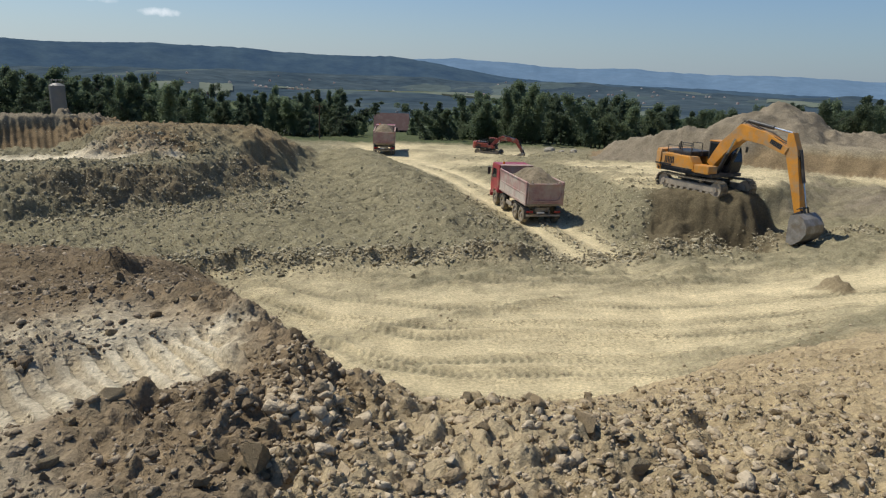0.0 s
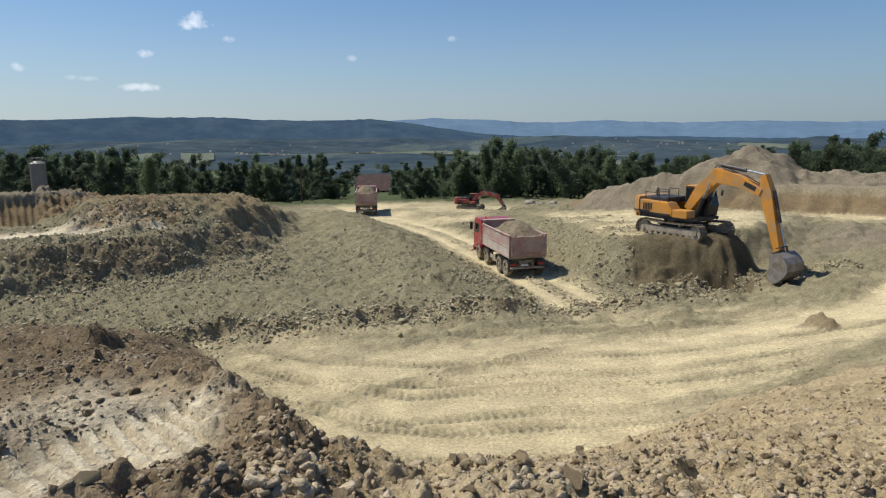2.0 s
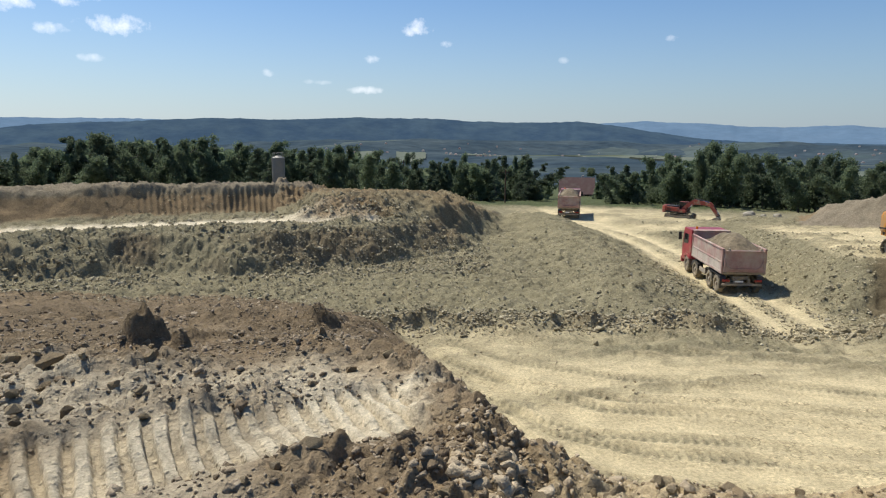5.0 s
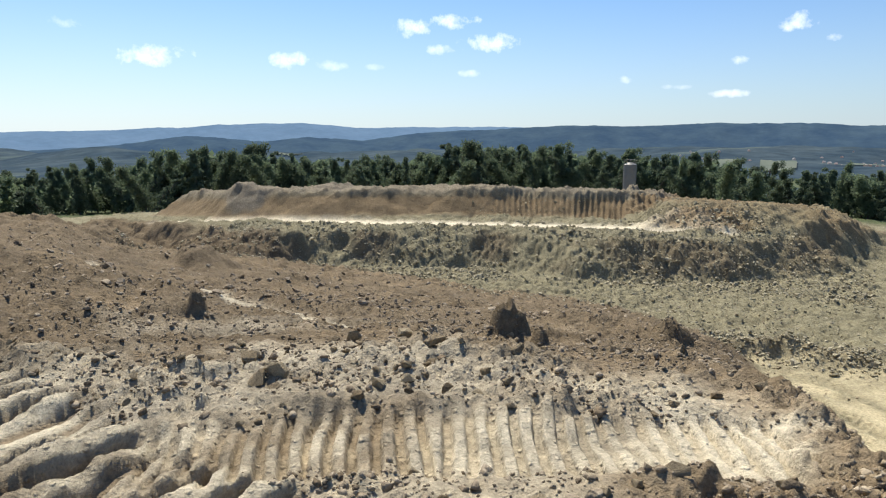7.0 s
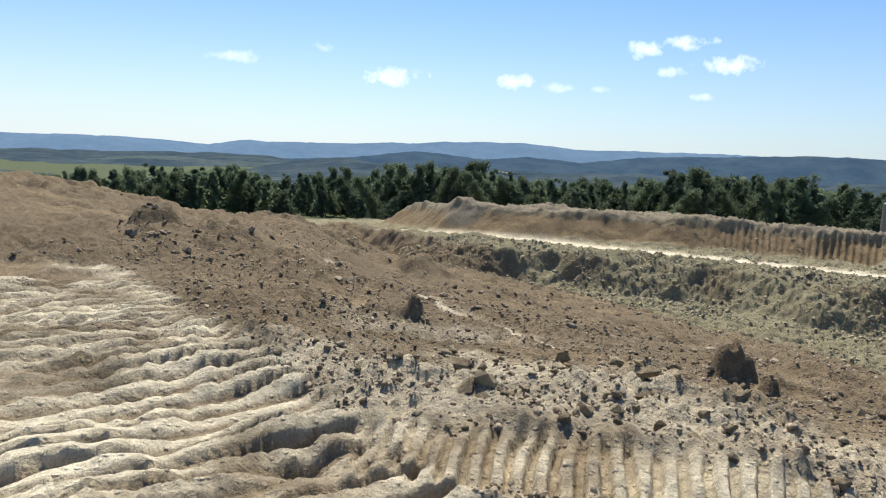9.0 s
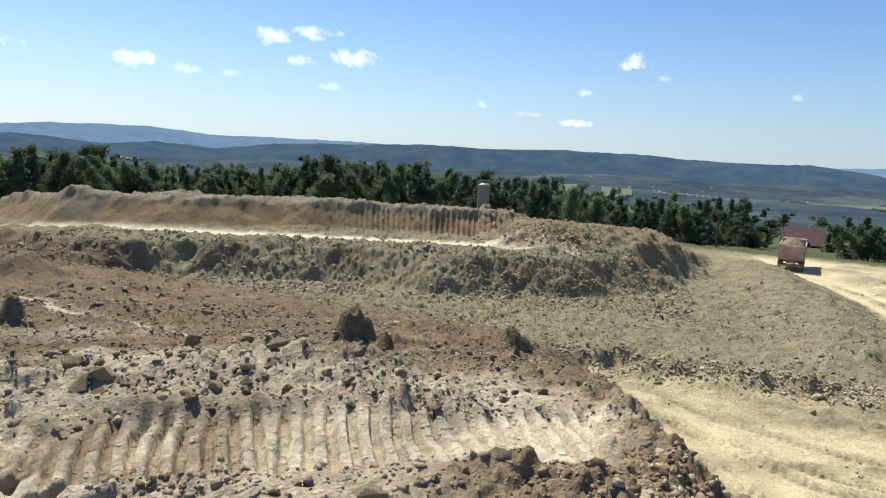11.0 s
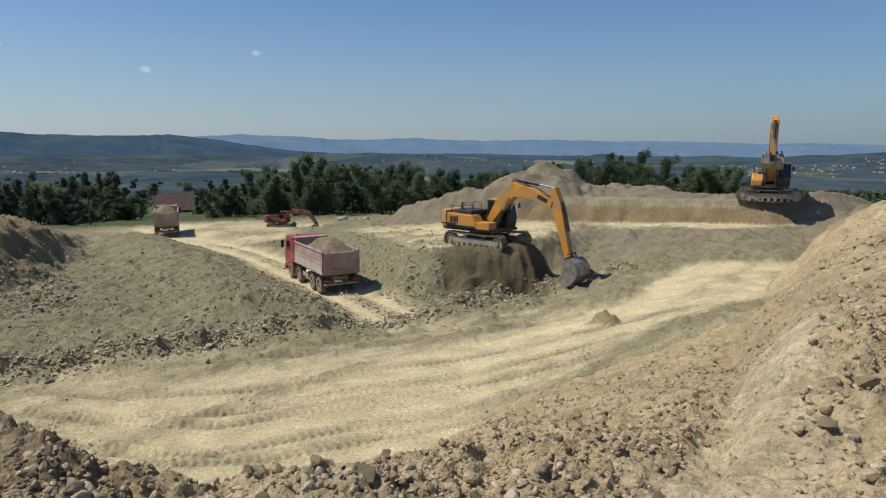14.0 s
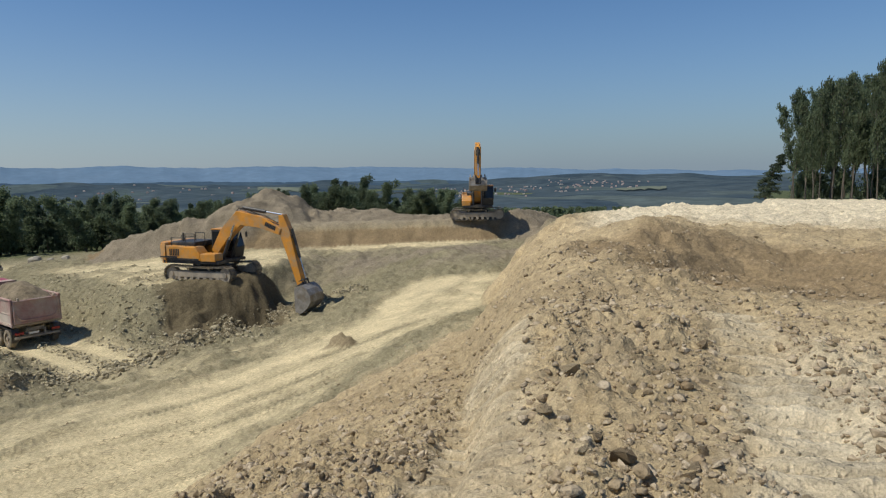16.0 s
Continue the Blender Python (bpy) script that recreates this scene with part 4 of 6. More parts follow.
def excavator(name, m, under_turn, body_turn, boom, stick, bucket_turn, paint, label, markings=True, dark=None):
    """A crawler excavator; boom: points in x and z; stick: upper end, pivot, lower end."""
    dark = dark or BLACK
    root = thing(name, m, label, "excavator")
    under, body = Matrix.Rotation(radians(under_turn), 4, "Z"), Matrix.Rotation(radians(body_turn), 4, "Z")

    def low(n, bm, mat, parent=root, lab=""):
        bmesh.ops.transform(bm, matrix=under, verts=bm.verts)
        return part(n, bm, mat, parent, lab)

    def up(n, bm, mat, parent=root, lab=""):
        bmesh.ops.transform(bm, matrix=body, verts=bm.verts)
        return part(n, bm, mat, parent, lab)

    for y in (-1.32, 1.32):
        bm = B()
        crawler(bm, 4.95, 1.02, y, 0.62)
        ch = low("crawler_chain", bm, CRAWLER, root, "dusty steel crawler chain")
        low("track_frame", box(B(), (0, y, 0.5), (3.7, 0.36, 0.42), 0.06), GREY_STEEL)
        for x in (-1.98, 1.98):
            bm = rod(B(), (x, y - 0.16, 0.51), (x, y + 0.16, 0.51), 0.42, seg=20)
            rod(bm, (x, y - 0.24, 0.51), (x, y + 0.24, 0.51), 0.16)
            low("sprocket" if x < 0 else "idler", bm, GREY_STEEL, ch)
        for k in range(7):
            x = -1.44 + 0.48 * k
            low("track_roller", rod(B(), (x, y - 0.2, 0.2), (x, y + 0.2, 0.2), 0.13), GREY_STEEL, ch)
        for x in (-0.8, 0.8):
            low("carrier_roller", rod(B(), (x, y - 0.14, 0.86), (x, y + 0.14, 0.86), 0.09), GREY_STEEL, ch)
    bm = box(B(), (0, 0, 0.72), (2.0, 2.2, 0.36), 0.08)
    rod(bm, (0, 0, 0.85), (0, 0, 1.16), 0.72, seg=28)
    low("car_body", bm, dark)
    # upper structure
    bm = box(B(), (-0.6, 0, 1.24), (4.2, 2.7, 0.2), 0.03)
    up("slewing_platform", bm, dark)
    tail = [(-2.45, -1.48), (-2.95, -1.30), (-3.28, -0.8), (-3.38, 0), (-3.28, 0.8), (-2.95, 1.30), (-2.45, 1.48)]
    bm = B()
    for z0, z1, grow in ((1.12, 1.35, 0.94), (1.35, 2.28, 1.0), (2.28, 2.42, 0.96)):
        ring = [[bm.verts.new((-2.45 + (x + 2.45) * grow, y * grow, z)) for x, y in tail] for z in (z0, z1)]
        n = len(tail)
        for i in range(n):
            bm.faces.new((ring[0][i], ring[0][(i + 1) % n], ring[1][(i + 1) % n], ring[1][i]))
        bm.faces.new(ring[1])
        bm.faces.new(ring[0][::-1])
    bmesh.ops.recalc_face_normals(bm, faces=bm.faces)
    cw = up("counterweight", bm, paint)
    up("stripe", box(B(), (-2.2, -1.475, 1.55), (1.3, 0.02, 0.10), 0), dark, cw, "dark painted stripe")
    for y in (-1, 1):
        bm = prism(B(), [(-2.42, 1.35), (0.15, 1.35), (0.15, 1.72), (-0.2, 2.18), (-2.42, 2.25)] if y < 0 else [(-2.42, 1.35), (-0.45, 1.35), (-0.45, 2.1), (-2.42, 2.25)], 0.55 * y, 1.42 * y, 0.05)
        pn = up("side_panel", bm, paint)
        bm = B()
        for k in range(6):
            box(bm, (-2.1 + 0.13 * k, 1.43 * y, 1.85), (0.07, 0.02, 0.42), 0)
        up("grille", bm, dark, pn, "black louvred grille")
        up("dark_band", box(B(), (-1.15, 1.425 * y, 1.42), (2.4, 0.02, 0.12), 0), dark, pn, "black sill band")
    up("engine_hood", box(B(), (-1.55, 0, 2.28), (1.9, 1.9, 0.34), 0.08), dark, root, "dark engine hood")
    bm = rod(B(), (-1.75, -0.55, 2.4), (-1.75, -0.55, 3.0), 0.07)
    up("exhaust_pipe", bm, dark)
    for y in (-1.25, -0.3):
        bm = B()
        for x in (-0.3, -1.0, -2.1):
            rod(bm, (x, y, 2.2), (x, y, 3.0 if x > -2 else 2.8), 0.022, seg=8)
        rod(bm, (-0.3, y, 3.0), (-1.0, y, 3.0), 0.022, seg=8)
        rod(bm, (-1.0, y, 2.75), (-2.1, y, 2.75), 0.022, seg=8)
        up("handrail", bm, dark)
    # cab on the left
    bm = prism(B(), [(-0.42, 1.34), (1.28, 1.34), (1.42, 2.0), (1.12, 3.08), (-0.42, 3.12)], 0.48, 1.44, 0.05)
    cab = up("cab", bm, dark, root, "dark cab with tinted windows")
    up("cab_roof", box(B(), (0.36, 0.96, 3.14), (1.6, 0.98, 0.07), 0.03), paint, cab)
    for y in (0.47, 1.45):
        up("side_window", prism(B(), [(-0.32, 2.05), (0.5, 2.05), (0.5, 3.0), (-0.32, 3.0)], y - 0.008, y + 0.008), GLASS, cab)
        up("door_window", prism(B(), [(0.6, 1.7), (1.28, 1.85), (1.3, 2.05), (1.06, 3.0), (0.6, 3.0)], y - 0.008, y + 0.008), GLASS, cab)
    up("windscreen", box(B(), (1.29, 0.96, 2.5), (0.02, 0.84, 0.95), 0, Matrix.Rotation(radians(-15.5), 4, "Y")), GLASS, cab)
    up("mirror", box(B(), (1.45, 1.6, 2.75), (0.05, 0.2, 0.34), 0.02), dark, cab)
    up("tool_box", box(B(), (0.75, -1.05, 1.55), (1.1, 0.8, 0.5), 0.06), paint)
    # boom, stick, bucket and their rams
    boom_bm = beam(B(), boom, [0.5, 0.75, 0.92, 0.72, 0.42][: len(boom)], 0.30)
    arm = up("boom", boom_bm, paint)
    px, pz = stick[1]
    up("stick", beam(B(), stick, [0.30, 0.72, 0.34], 0.24), paint)
    if markings:
        (ax, az_), (bx, bz) = boom[-2], boom[-1]
        ang = math.atan2(bz - az_, bx - ax)
        for y in (-0.302, 0.302):
            bm = B()
            for k in range(7):
                f = 0.30 + 0.075 * k
                box(bm, (ax + (bx - ax) * f, y, az_ + (bz - az_) * f + 0.05), (0.10, 0.012, 0.26), 0, Matrix.Rotation(-ang, 4, "Y"))
            up("marking", bm, dark, arm, "dark block marking")
    data = {"paint_dark": dark, "root": root}

    def side_ram(p, q, ys, r):
        for y in ys:
            a, b = Vector((p[0], y, p[1])), Vector((q[0], y, q[1]))
            mid = a.lerp(b, 0.58)
            ob = up("ram", rod(B(), a, mid, r), dark, root, "black hydraulic ram")
            up("piston", rod(B(), mid, b, r * 0.55), CHROME, ob, "chromed rod")

    b0, b2 = boom[0], boom[2]
    side_ram((b0[0] + 0.75, 1.35), ((b2[0] * 0.75 + boom[1][0] * 0.25), b2[1] * 0.75 + boom[1][1] * 0.25 - 0.2), (-0.4, 0.4), 0.11)
    side_ram((b2[0] + 0.2, b2[1] + 0.62), stick[0], (0.0,), 0.12)
    sx0, sz0 = stick[0]
    sx1, sz1 = stick[2]
    fwd = Vector((sx1 - px, sz1 - pz)).normalized()
    side = Vector((-fwd.y, fwd.x))
    side_ram((px + side.x * 0.42, pz + side.y * 0.42), (sx1 + side.x * 0.38 - fwd.x * 0.45, sz1 + side.y * 0.38 - fwd.y * 0.45), (0.0,), 0.09)
    bm = B()
    for y in (-0.2, 0.2):
        rod(bm, (sx1 + side.x * 0.38 - fwd.x * 0.45, y, sz1 + side.y * 0.38 - fwd.y * 0.45), (sx1 - fwd.x * 0.4, y, sz1 - fwd.y * 0.4), 0.05)
        rod(bm, (sx1 + side.x * 0.38 - fwd.x * 0.45, y, sz1 + side.y * 0.38 - fwd.y * 0.45), (sx1 + side.x * 0.36 + fwd.x * 0.12, y, sz1 + side.y * 0.36 + fwd.y * 0.12), 0.05)
    up("bucket_link", bm, dark)
    bm = B()
    for y in (-0.16, 0.16):
        pts = [Vector((boom[1][0], y, boom[1][1] + 0.5)), Vector((b2[0], y, b2[1] + 0.62)), Vector((boom[-1][0], y, boom[-1][1] + 0.36)), Vector((px + 0.5, y, pz - 0.3)), Vector((px + 0.25, y, pz - 1.0))]
        for a, b in zip(pts, pts[1:]):
            rod(bm, a, b, 0.028, seg=8)
    up("hydraulic_hose", bm, dark, root, "black hydraulic hoses")
    # bucket: curved shell, cheeks and teeth
    t = Matrix.Translation((sx1, 0, sz1)) @ Matrix.Rotation(radians(bucket_turn), 4, "Y")
    prof = [(0.0, 0.12), (0.42, 0.05), (0.62, -0.35), (0.66, -0.75), (0.48, -1.12), (0.10, -1.34), (-0.40, -1.42), (-0.85, -1.36)]
    bm = B()
    inner = [(x * 0.93 - 0.02, z * 0.95) for x, z in prof]
    for y0, y1 in ((-0.78, 0.78),):
        prism(bm, prof + inner[::-1], y0, y1)
    for y in (-0.80, 0.76):
        prism(bm, [(0.0, 0.12)] + prof[1:] + [(-0.55, -0.75), (-0.18, -0.1)], y, y + 0.04)
    bmesh.ops.transform(bm, matrix=t, verts=bm.verts)
    bk = up("bucket", bm, STEEL, root, "worn grey steel bucket")
    for k in range(5):
        bm = prism(B(), [(-0.82, -1.30), (-0.82, -1.42), (-1.10, -1.36)], -0.72 + 0.33 * k, -0.60 + 0.33 * k)
        bmesh.ops.transform(bm, matrix=t, verts=bm.verts)
        up("bucket_tooth", bm, STEEL, bk)
    bm = box(B(), (0.02, 0, 0.1), (0.5, 0.5, 0.3), 0.05)
    bmesh.ops.transform(bm, matrix=t, verts=bm.verts)
    up("quick_coupler", bm, dark, bk)
    return root


def seat(d, az, sink=0.06):
    x, y = bearing(d, az)
    return x, y, height(x, y) - sink


ex, ey, ez = seat(44.6, -11.4)
excavator("excavator", pose(ex, ey, -6.78), -50, -50, [(0.35, 1.75), (1.2, 2.95), (2.3, 3.95), (3.85, 3.72), (5.25, 3.15)], [(5.3, 4.15), (5.5, 3.2), (6.5, -0.25)], -30, YELLOW,
          "orange-yellow crawler excavator with its bucket lowered, digging at a bench edge")
ex, ey, ez = seat(62.5, -33.6)
excavator("excavator", pose(ex, ey, ez - 0.05), 146, -122, [(0.3, 1.75), (0.75, 3.2), (1.25, 4.6), (2.1, 5.7), (2.8, 6.5)], [(2.2, 6.9), (2.85, 6.5), (3.3, 3.6)], 70, YELLOW,
          "orange-yellow crawler excavator with a raised boom, parked on a bank", False)
ex, ey, ez = seat(83.5, 6.3)
excavator("excavator", pose(ex, ey, ez) @ Matrix.Scale(0.62, 4), -15, -12, [(0.35, 1.75), (1.3, 2.6), (2.55, 3.3), (4.3, 3.2), (5.6, 2.8)], [(5.3, 3.4), (5.7, 2.8), (6.9, 0.8)], 30, RED_MACHINE,
          "faded red crawler excavator resting on the site's far edge", False)


# ---------------------------------------------------------------- tipper trucks
def wheel(parent, x, y, r=0.52, wide=0.34):
    bm = B()
    s = 1 if y > 0 else -1
    prof = [(0.62 * r, 0.0), (0.9 * r, 0.0), (r, 0.05), (r, wide - 0.05), (0.9 * r, wide), (0.62 * r, wide)]
    seg = 28
    rings = []
    for k in range(seg):
        a = 2 * math.pi * k / seg
        rings.append([bm.verts.new((x + rr * math.cos(a), y - s * w, r + rr * math.sin(a))) for rr, w in prof])
    for k in range(seg):
        p, q = rings[k], rings[(k + 1) % seg]
        for i in range(len(prof)):
            j = (i + 1) % len(prof)
            bm.faces.new((p[i], q[i], q[j], p[j]))
    for k in range(0, seg):
        a = 2 * math.pi * (k + 0.5) / seg
        box(bm, (x + (r + 0.005) * math.cos(a), y - s * wide / 2, r + (r + 0.005) * math.sin(a)), (0.03, wide * 0.9, 0.05), 0, Matrix.Rotation(-a, 4, "Y"))
    bmesh.ops.recalc_face_normals(bm, faces=bm.faces)
    w = part("wheel", bm, RUBBER, parent, "dusty black tyre")
    bm = rod(B(), (x, y - s * 0.09, r), (x, y - s * 0.2, r), 0.63 * r, seg=24)
    rod(bm, (x, y + s * 0.01, r), (x, y - s * 0.15, r), 0.2 * r, seg=12)
    for k in range(8):
        a = 2 * math.pi * k / 8
        rod(bm, (x + 0.38 * r * math.cos(a), y - s * 0.06, r + 0.38 * r * math.sin(a)), (x + 0.38 * r * math.cos(a), y - s * 0.12, r + 0.38 * r * math.sin(a)), 0.025, seg=6)
    part("rim", bm, GREY_STEEL, w, "dusty steel rim")


def tipper_truck(m, label):
    """Four-axle tipper: rear at x = 0, front at x = 8.6."""
    t = thing("tipper_truck", m, label, "truck", "tipper trucks on the haul road")
    bm = B()
    for y in (-0.42, 0.42):
        box(bm, (4.2, y, 0.95), (7.6, 0.09, 0.26), 0.01)
    for x in (0.5, 2.2, 4.0, 6.0):
        box(bm, (x, 0, 0.95), (0.12, 0.8, 0.2), 0.01)
    for x in (0.95, 2.3, 5.2, 7.15):
        rod(bm, (x, -1.0, 0.52), (x, 1.0, 0.52), 0.09)
    part("chassis", bm, GREY_STEEL, t, "dusty grey chassis frame")
    for x in (0.95, 2.3, 5.2, 7.15):
        for y in (-1.24, 1.24):
            wheel(t, x, y)
    # body
    for s in (-1, 1):
        bm = prism(B(), [(0.05, 1.30), (5.95, 1.30), (5.95, 2.72), (0.05, 2.72)], s * 1.18, s * 1.24, 0)
        box(bm, (3.0, s * 1.22, 2.74), (5.95, 0.14, 0.10), 0.03)
        box(bm, (3.0, s * 1.25, 1.95), (5.9, 0.05, 0.09), 0.02)
        box(bm, (3.0, s * 1.23, 1.34), (5.9, 0.12, 0.14), 0.03)
        for x in (0.1, 5.9):
            box(bm, (x, s * 1.24, 2.0), (0.12, 0.08, 1.4), 0.02)
        sw = part("side_wall", bm, PINK_BODY, t, "dusty faded red tipper side")
        part("lower_band", box(B(), (3.0, s * 1.243, 1.62), (5.7, 0.03, 0.5), 0.01), PALE_DUST, sw, "pale dust-caked lower side")
    bm = B()
    box(bm, (0.02, 0, 2.05), (0.07, 2.34, 1.30), 0.02, Matrix.Rotation(radians(4), 4, "Y"))
    for z in (1.46, 2.64):
        box(bm, (-0.02, 0, z), (0.10, 2.2, 0.08), 0.02)
    for y in (-1.12, 1.12):
        rod(bm, (-0.03, y, 1.6), (0.02, y, 2.7), 0.05)
    pts = [(-0.06, -1.05, 2.0), (-0.07, -0.95, 1.72), (-0.07, -0.7, 1.60), (-0.07, 0.7, 1.60), (-0.07, 0.95, 1.72), (-0.06, 1.05, 2.0)]
    for a, b in zip(pts, pts[1:]):
        rod(bm, a, b, 0.04, seg=8)
    tg = part("tailgate", bm, PINK_BODY, t, "dusty faded red tailgate with a rounded rib")
    for y in (-0.9, 0.9):
        part("hinge", box(B(), (-0.04, y, 2.76), (0.16, 0.1, 0.14), 0.03), GREY_STEEL, tg)
    bm = box(B(), (5.98, 0, 2.15), (0.08, 2.4, 1.7), 0.02)
    box(bm, (6.2, 0, 2.98), (0.6, 2.3, 0.06), 0.02)
    part("front_wall", bm, PINK_BODY, t)
    bm = box(B(), (3.0, 0, 1.32), (5.9, 2.36, 0.10), 0.02)
    for x in (0.6, 1.6, 2.6, 3.6, 4.6, 5.6):
        box(bm, (x, 0, 1.2), (0.1, 2.2, 0.16), 0.02)
    part("body_floor", bm, GREY_STEEL, t)
    # heaped load
    n, k = 46, 22
    verts = []
    gen = np.linspace(0, 1, n)
    X, Y = np.meshgrid(np.linspace(0.08, 5.92, n), np.linspace(-1.16, 1.16, k))
    Z = 2.42 + 1.0 * np.clip(1 - (Y / 1.25) ** 2, 0, 1) * np.clip(1 - ((X - 2.3) / 2.4) ** 2, 0, 1) + 0.12 * fbm(X, Y, 0.8, 4, 61) + 0.06 * lumps(X, Y, 0.3, 2, 62)
    me = bpy.data.meshes.new("load")
    q = [(j * n + i, j * n + i + 1, (j + 1) * n + i + 1, (j + 1) * n + i) for j in range(k - 1) for i in range(n - 1)]
    me.from_pydata(np.stack([X, Y, Z], -1).reshape(-1, 3).tolist(), [], q)
    me.materials.append(LOAD)
    ld = new("load", me)
    ld.parent = t
    ld["label"] = "heaped brown soil load"
    # cab
    bm = prism(B(), [(6.42, 0.95), (8.42, 0.62), (8.55, 1.2), (8.50, 1.9), (8.22, 2.86), (7.9, 2.98), (6.42, 2.98)], -1.2, 1.2, 0.08)
    cab = part("cab", bm, RED_CAB, t, "red truck cab")
    for s in (-1, 1):
        part("side_window", prism(B(), [(7.05, 1.95), (8.12, 1.85), (8.0, 2.55), (7.05, 2.6)], s * 1.203 - 0.006, s * 1.203 + 0.006), GLASS, cab)
        mir = part("mirror", box(B(), (8.35, s * 1.42, 2.3), (0.1, 0.22, 0.55), 0.04), BLACK, cab)
        part("mirror_arm", rod(B(), (8.2, s * 1.18, 2.5), (8.35, s * 1.4, 2.5), 0.025), BLACK, mir)
        part("wheel_arch", prism(B(), [(6.5, 0.95), (6.6, 1.15), (7.15, 1.22), (7.7, 1.15), (7.8, 0.9), (7.62, 0.98), (7.15, 1.1), (6.7, 0.98)], s * 0.95, s * 1.26), RED_CAB, cab)
        bm = prism(B(), [(4.5, 0.7), (4.58, 0.98), (5.2, 1.16), (5.82, 0.98), (5.9, 0.7), (5.8, 0.7), (5.2, 1.1), (4.6, 0.7)], s * 0.9, s * 1.24)
        part("mudguard", bm, BLACK, t)
        bm = prism(B(), [(0.2, 0.85), (0.3, 1.1), (1.6, 1.12), (2.95, 1.1), (3.05, 0.85), (2.9, 1.05), (1.6, 1.08), (0.4, 1.05)], s * 0.9, s * 1.24)
        part("mudguard", bm, BLACK, t)
        part("mud_flap", box(B(), (0.3, s * 1.06, 0.62), (0.02, 0.36, 0.5), 0), BLACK, t)
        part("tail_lamp", box(B(), (0.1, s * 0.92, 0.86), (0.06, 0.42, 0.13), 0.02), LAMP_RED, t)
        part("side_guard", box(B(), (3.75, s * 1.18, 0.75), (1.2, 0.04, 0.3), 0.02), GREY_STEEL, t)
    part("fuel_tank", rod(B(), (3.3, -0.85, 0.75), (4.3, -0.85, 0.75), 0.3, seg=20), GREY_STEEL, t)
    part("windscreen", box(B(), (8.38, 0, 2.36), (0.03, 2.1, 0.85), 0.0, Matrix.Rotation(radians(-16), 4, "Y")), GLASS, cab)
    part("sun_visor", box(B(), (8.35, 0, 2.86), (0.3, 2.2, 0.06), 0.02), RED_CAB, cab)
    part("roof_beacon", rod(B(), (7.0, 0.7, 2.98), (7.0, 0.7, 3.13), 0.08), LAMP_ORANGE, cab)
    bm = box(B(), (8.5, 0, 0.62), (0.3, 2.45, 0.45), 0.06)
    part("front_bumper", bm, RED_CAB, t)
    bm = box(B(), (0.12, 0, 0.62), (0.1, 2.3, 0.12), 0.02)
    for y in (-0.42, 0.42):
        box(bm, (0.2, y, 0.8), (0.1, 0.08, 0.35), 0.01)
    part("underrun_bar", bm, GREY_STEEL, t)
    part("number_plate", box(B(), (0.06, 0.2, 0.82), (0.015, 0.5, 0.11), 0), WHITE, t, "blank pale plate")
    return t


def road_pose(d, az, turn):
    x, y = bearing(d, az)
    return pose(x, y, height(x, y) - 0.03, 0, 0, turn)


truck = tipper_truck(road_pose(42.3, 1.3, 112), "dusty red four-axle tipper truck loaded with brown soil")
copy_thing(truck, road_pose(78.0, 15.3, 104))


# ---------------------------------------------------------------- house and silo beyond the site
def house():
    px, py = bearing(182, 14.7)
    base = height(px, py)
    h = thing("house", pose(px, py, base, 0, 0, 17), "house with a broad dark red tiled roof among trees", "house")
    top = -11.9 - base
    eave = top - 3.6
    part("wall", box(B(), (0, 0, eave / 2), (8.2, 7.6, eave), 0.02), PLASTER, h, "pale plastered walls")
    bm = B()
    for s in (-1, 1):
        vs = [bm.verts.new(v) for v in ((-4.7, s * 4.6, eave - 0.5), (4.7, s * 4.6, eave - 0.5), (4.7, 0, top), (-4.7, 0, top), (-4.7, s * 4.6, eave - 0.3), (4.7, s * 4.6, eave - 0.3), (4.7, 0, top + 0.2), (-4.7, 0, top + 0.2))]
        for f in ((0, 1, 2, 3), (4, 5, 6, 7), (0, 1, 5, 4), (1, 2, 6, 5), (2, 3, 7, 6), (3, 0, 4, 7)):
            bm.faces.new([vs[i] for i in f])
    bmesh.ops.recalc_face_normals(bm, faces=bm.faces)
    roof = part("roof", bm, ROOF, h, "dark red tiled roof")
    part("chimney", box(B(), (1.6, 0.6, top), (0.7, 0.7, 1.4), 0.02), PLASTER, roof)
    for x in (-4.05, 4.05):
        bm = B()
        vs = [bm.verts.new((x + e, y, z)) for e in (-0.05, 0.05) for y, z in ((-3.8, eave), (3.8, eave), (0, top - 0.1))]
        for f in ((0, 1, 2), (5, 4, 3), (0, 3, 4, 1), (1, 4, 5, 2), (2, 5, 3, 0)):
            bm.faces.new([vs[i] for i in f])
        part("gable", bm, TIMBER, h)
    for x in (-2.6, 0.0, 2.6):
        w = part("window", box(B(), (x, -3.82, eave * 0.62), (1.25, 0.08, 1.3), 0.01), WHITE, h)
        part("pane", box(B(), (x, -3.87, eave * 0.62), (1.05, 0.03, 1.1), 0), GLASS, w)
    part("balcony", box(B(), (0, -4.3, eave * 0.38), (7.6, 1.0, 0.12), 0.02), TIMBER, h)


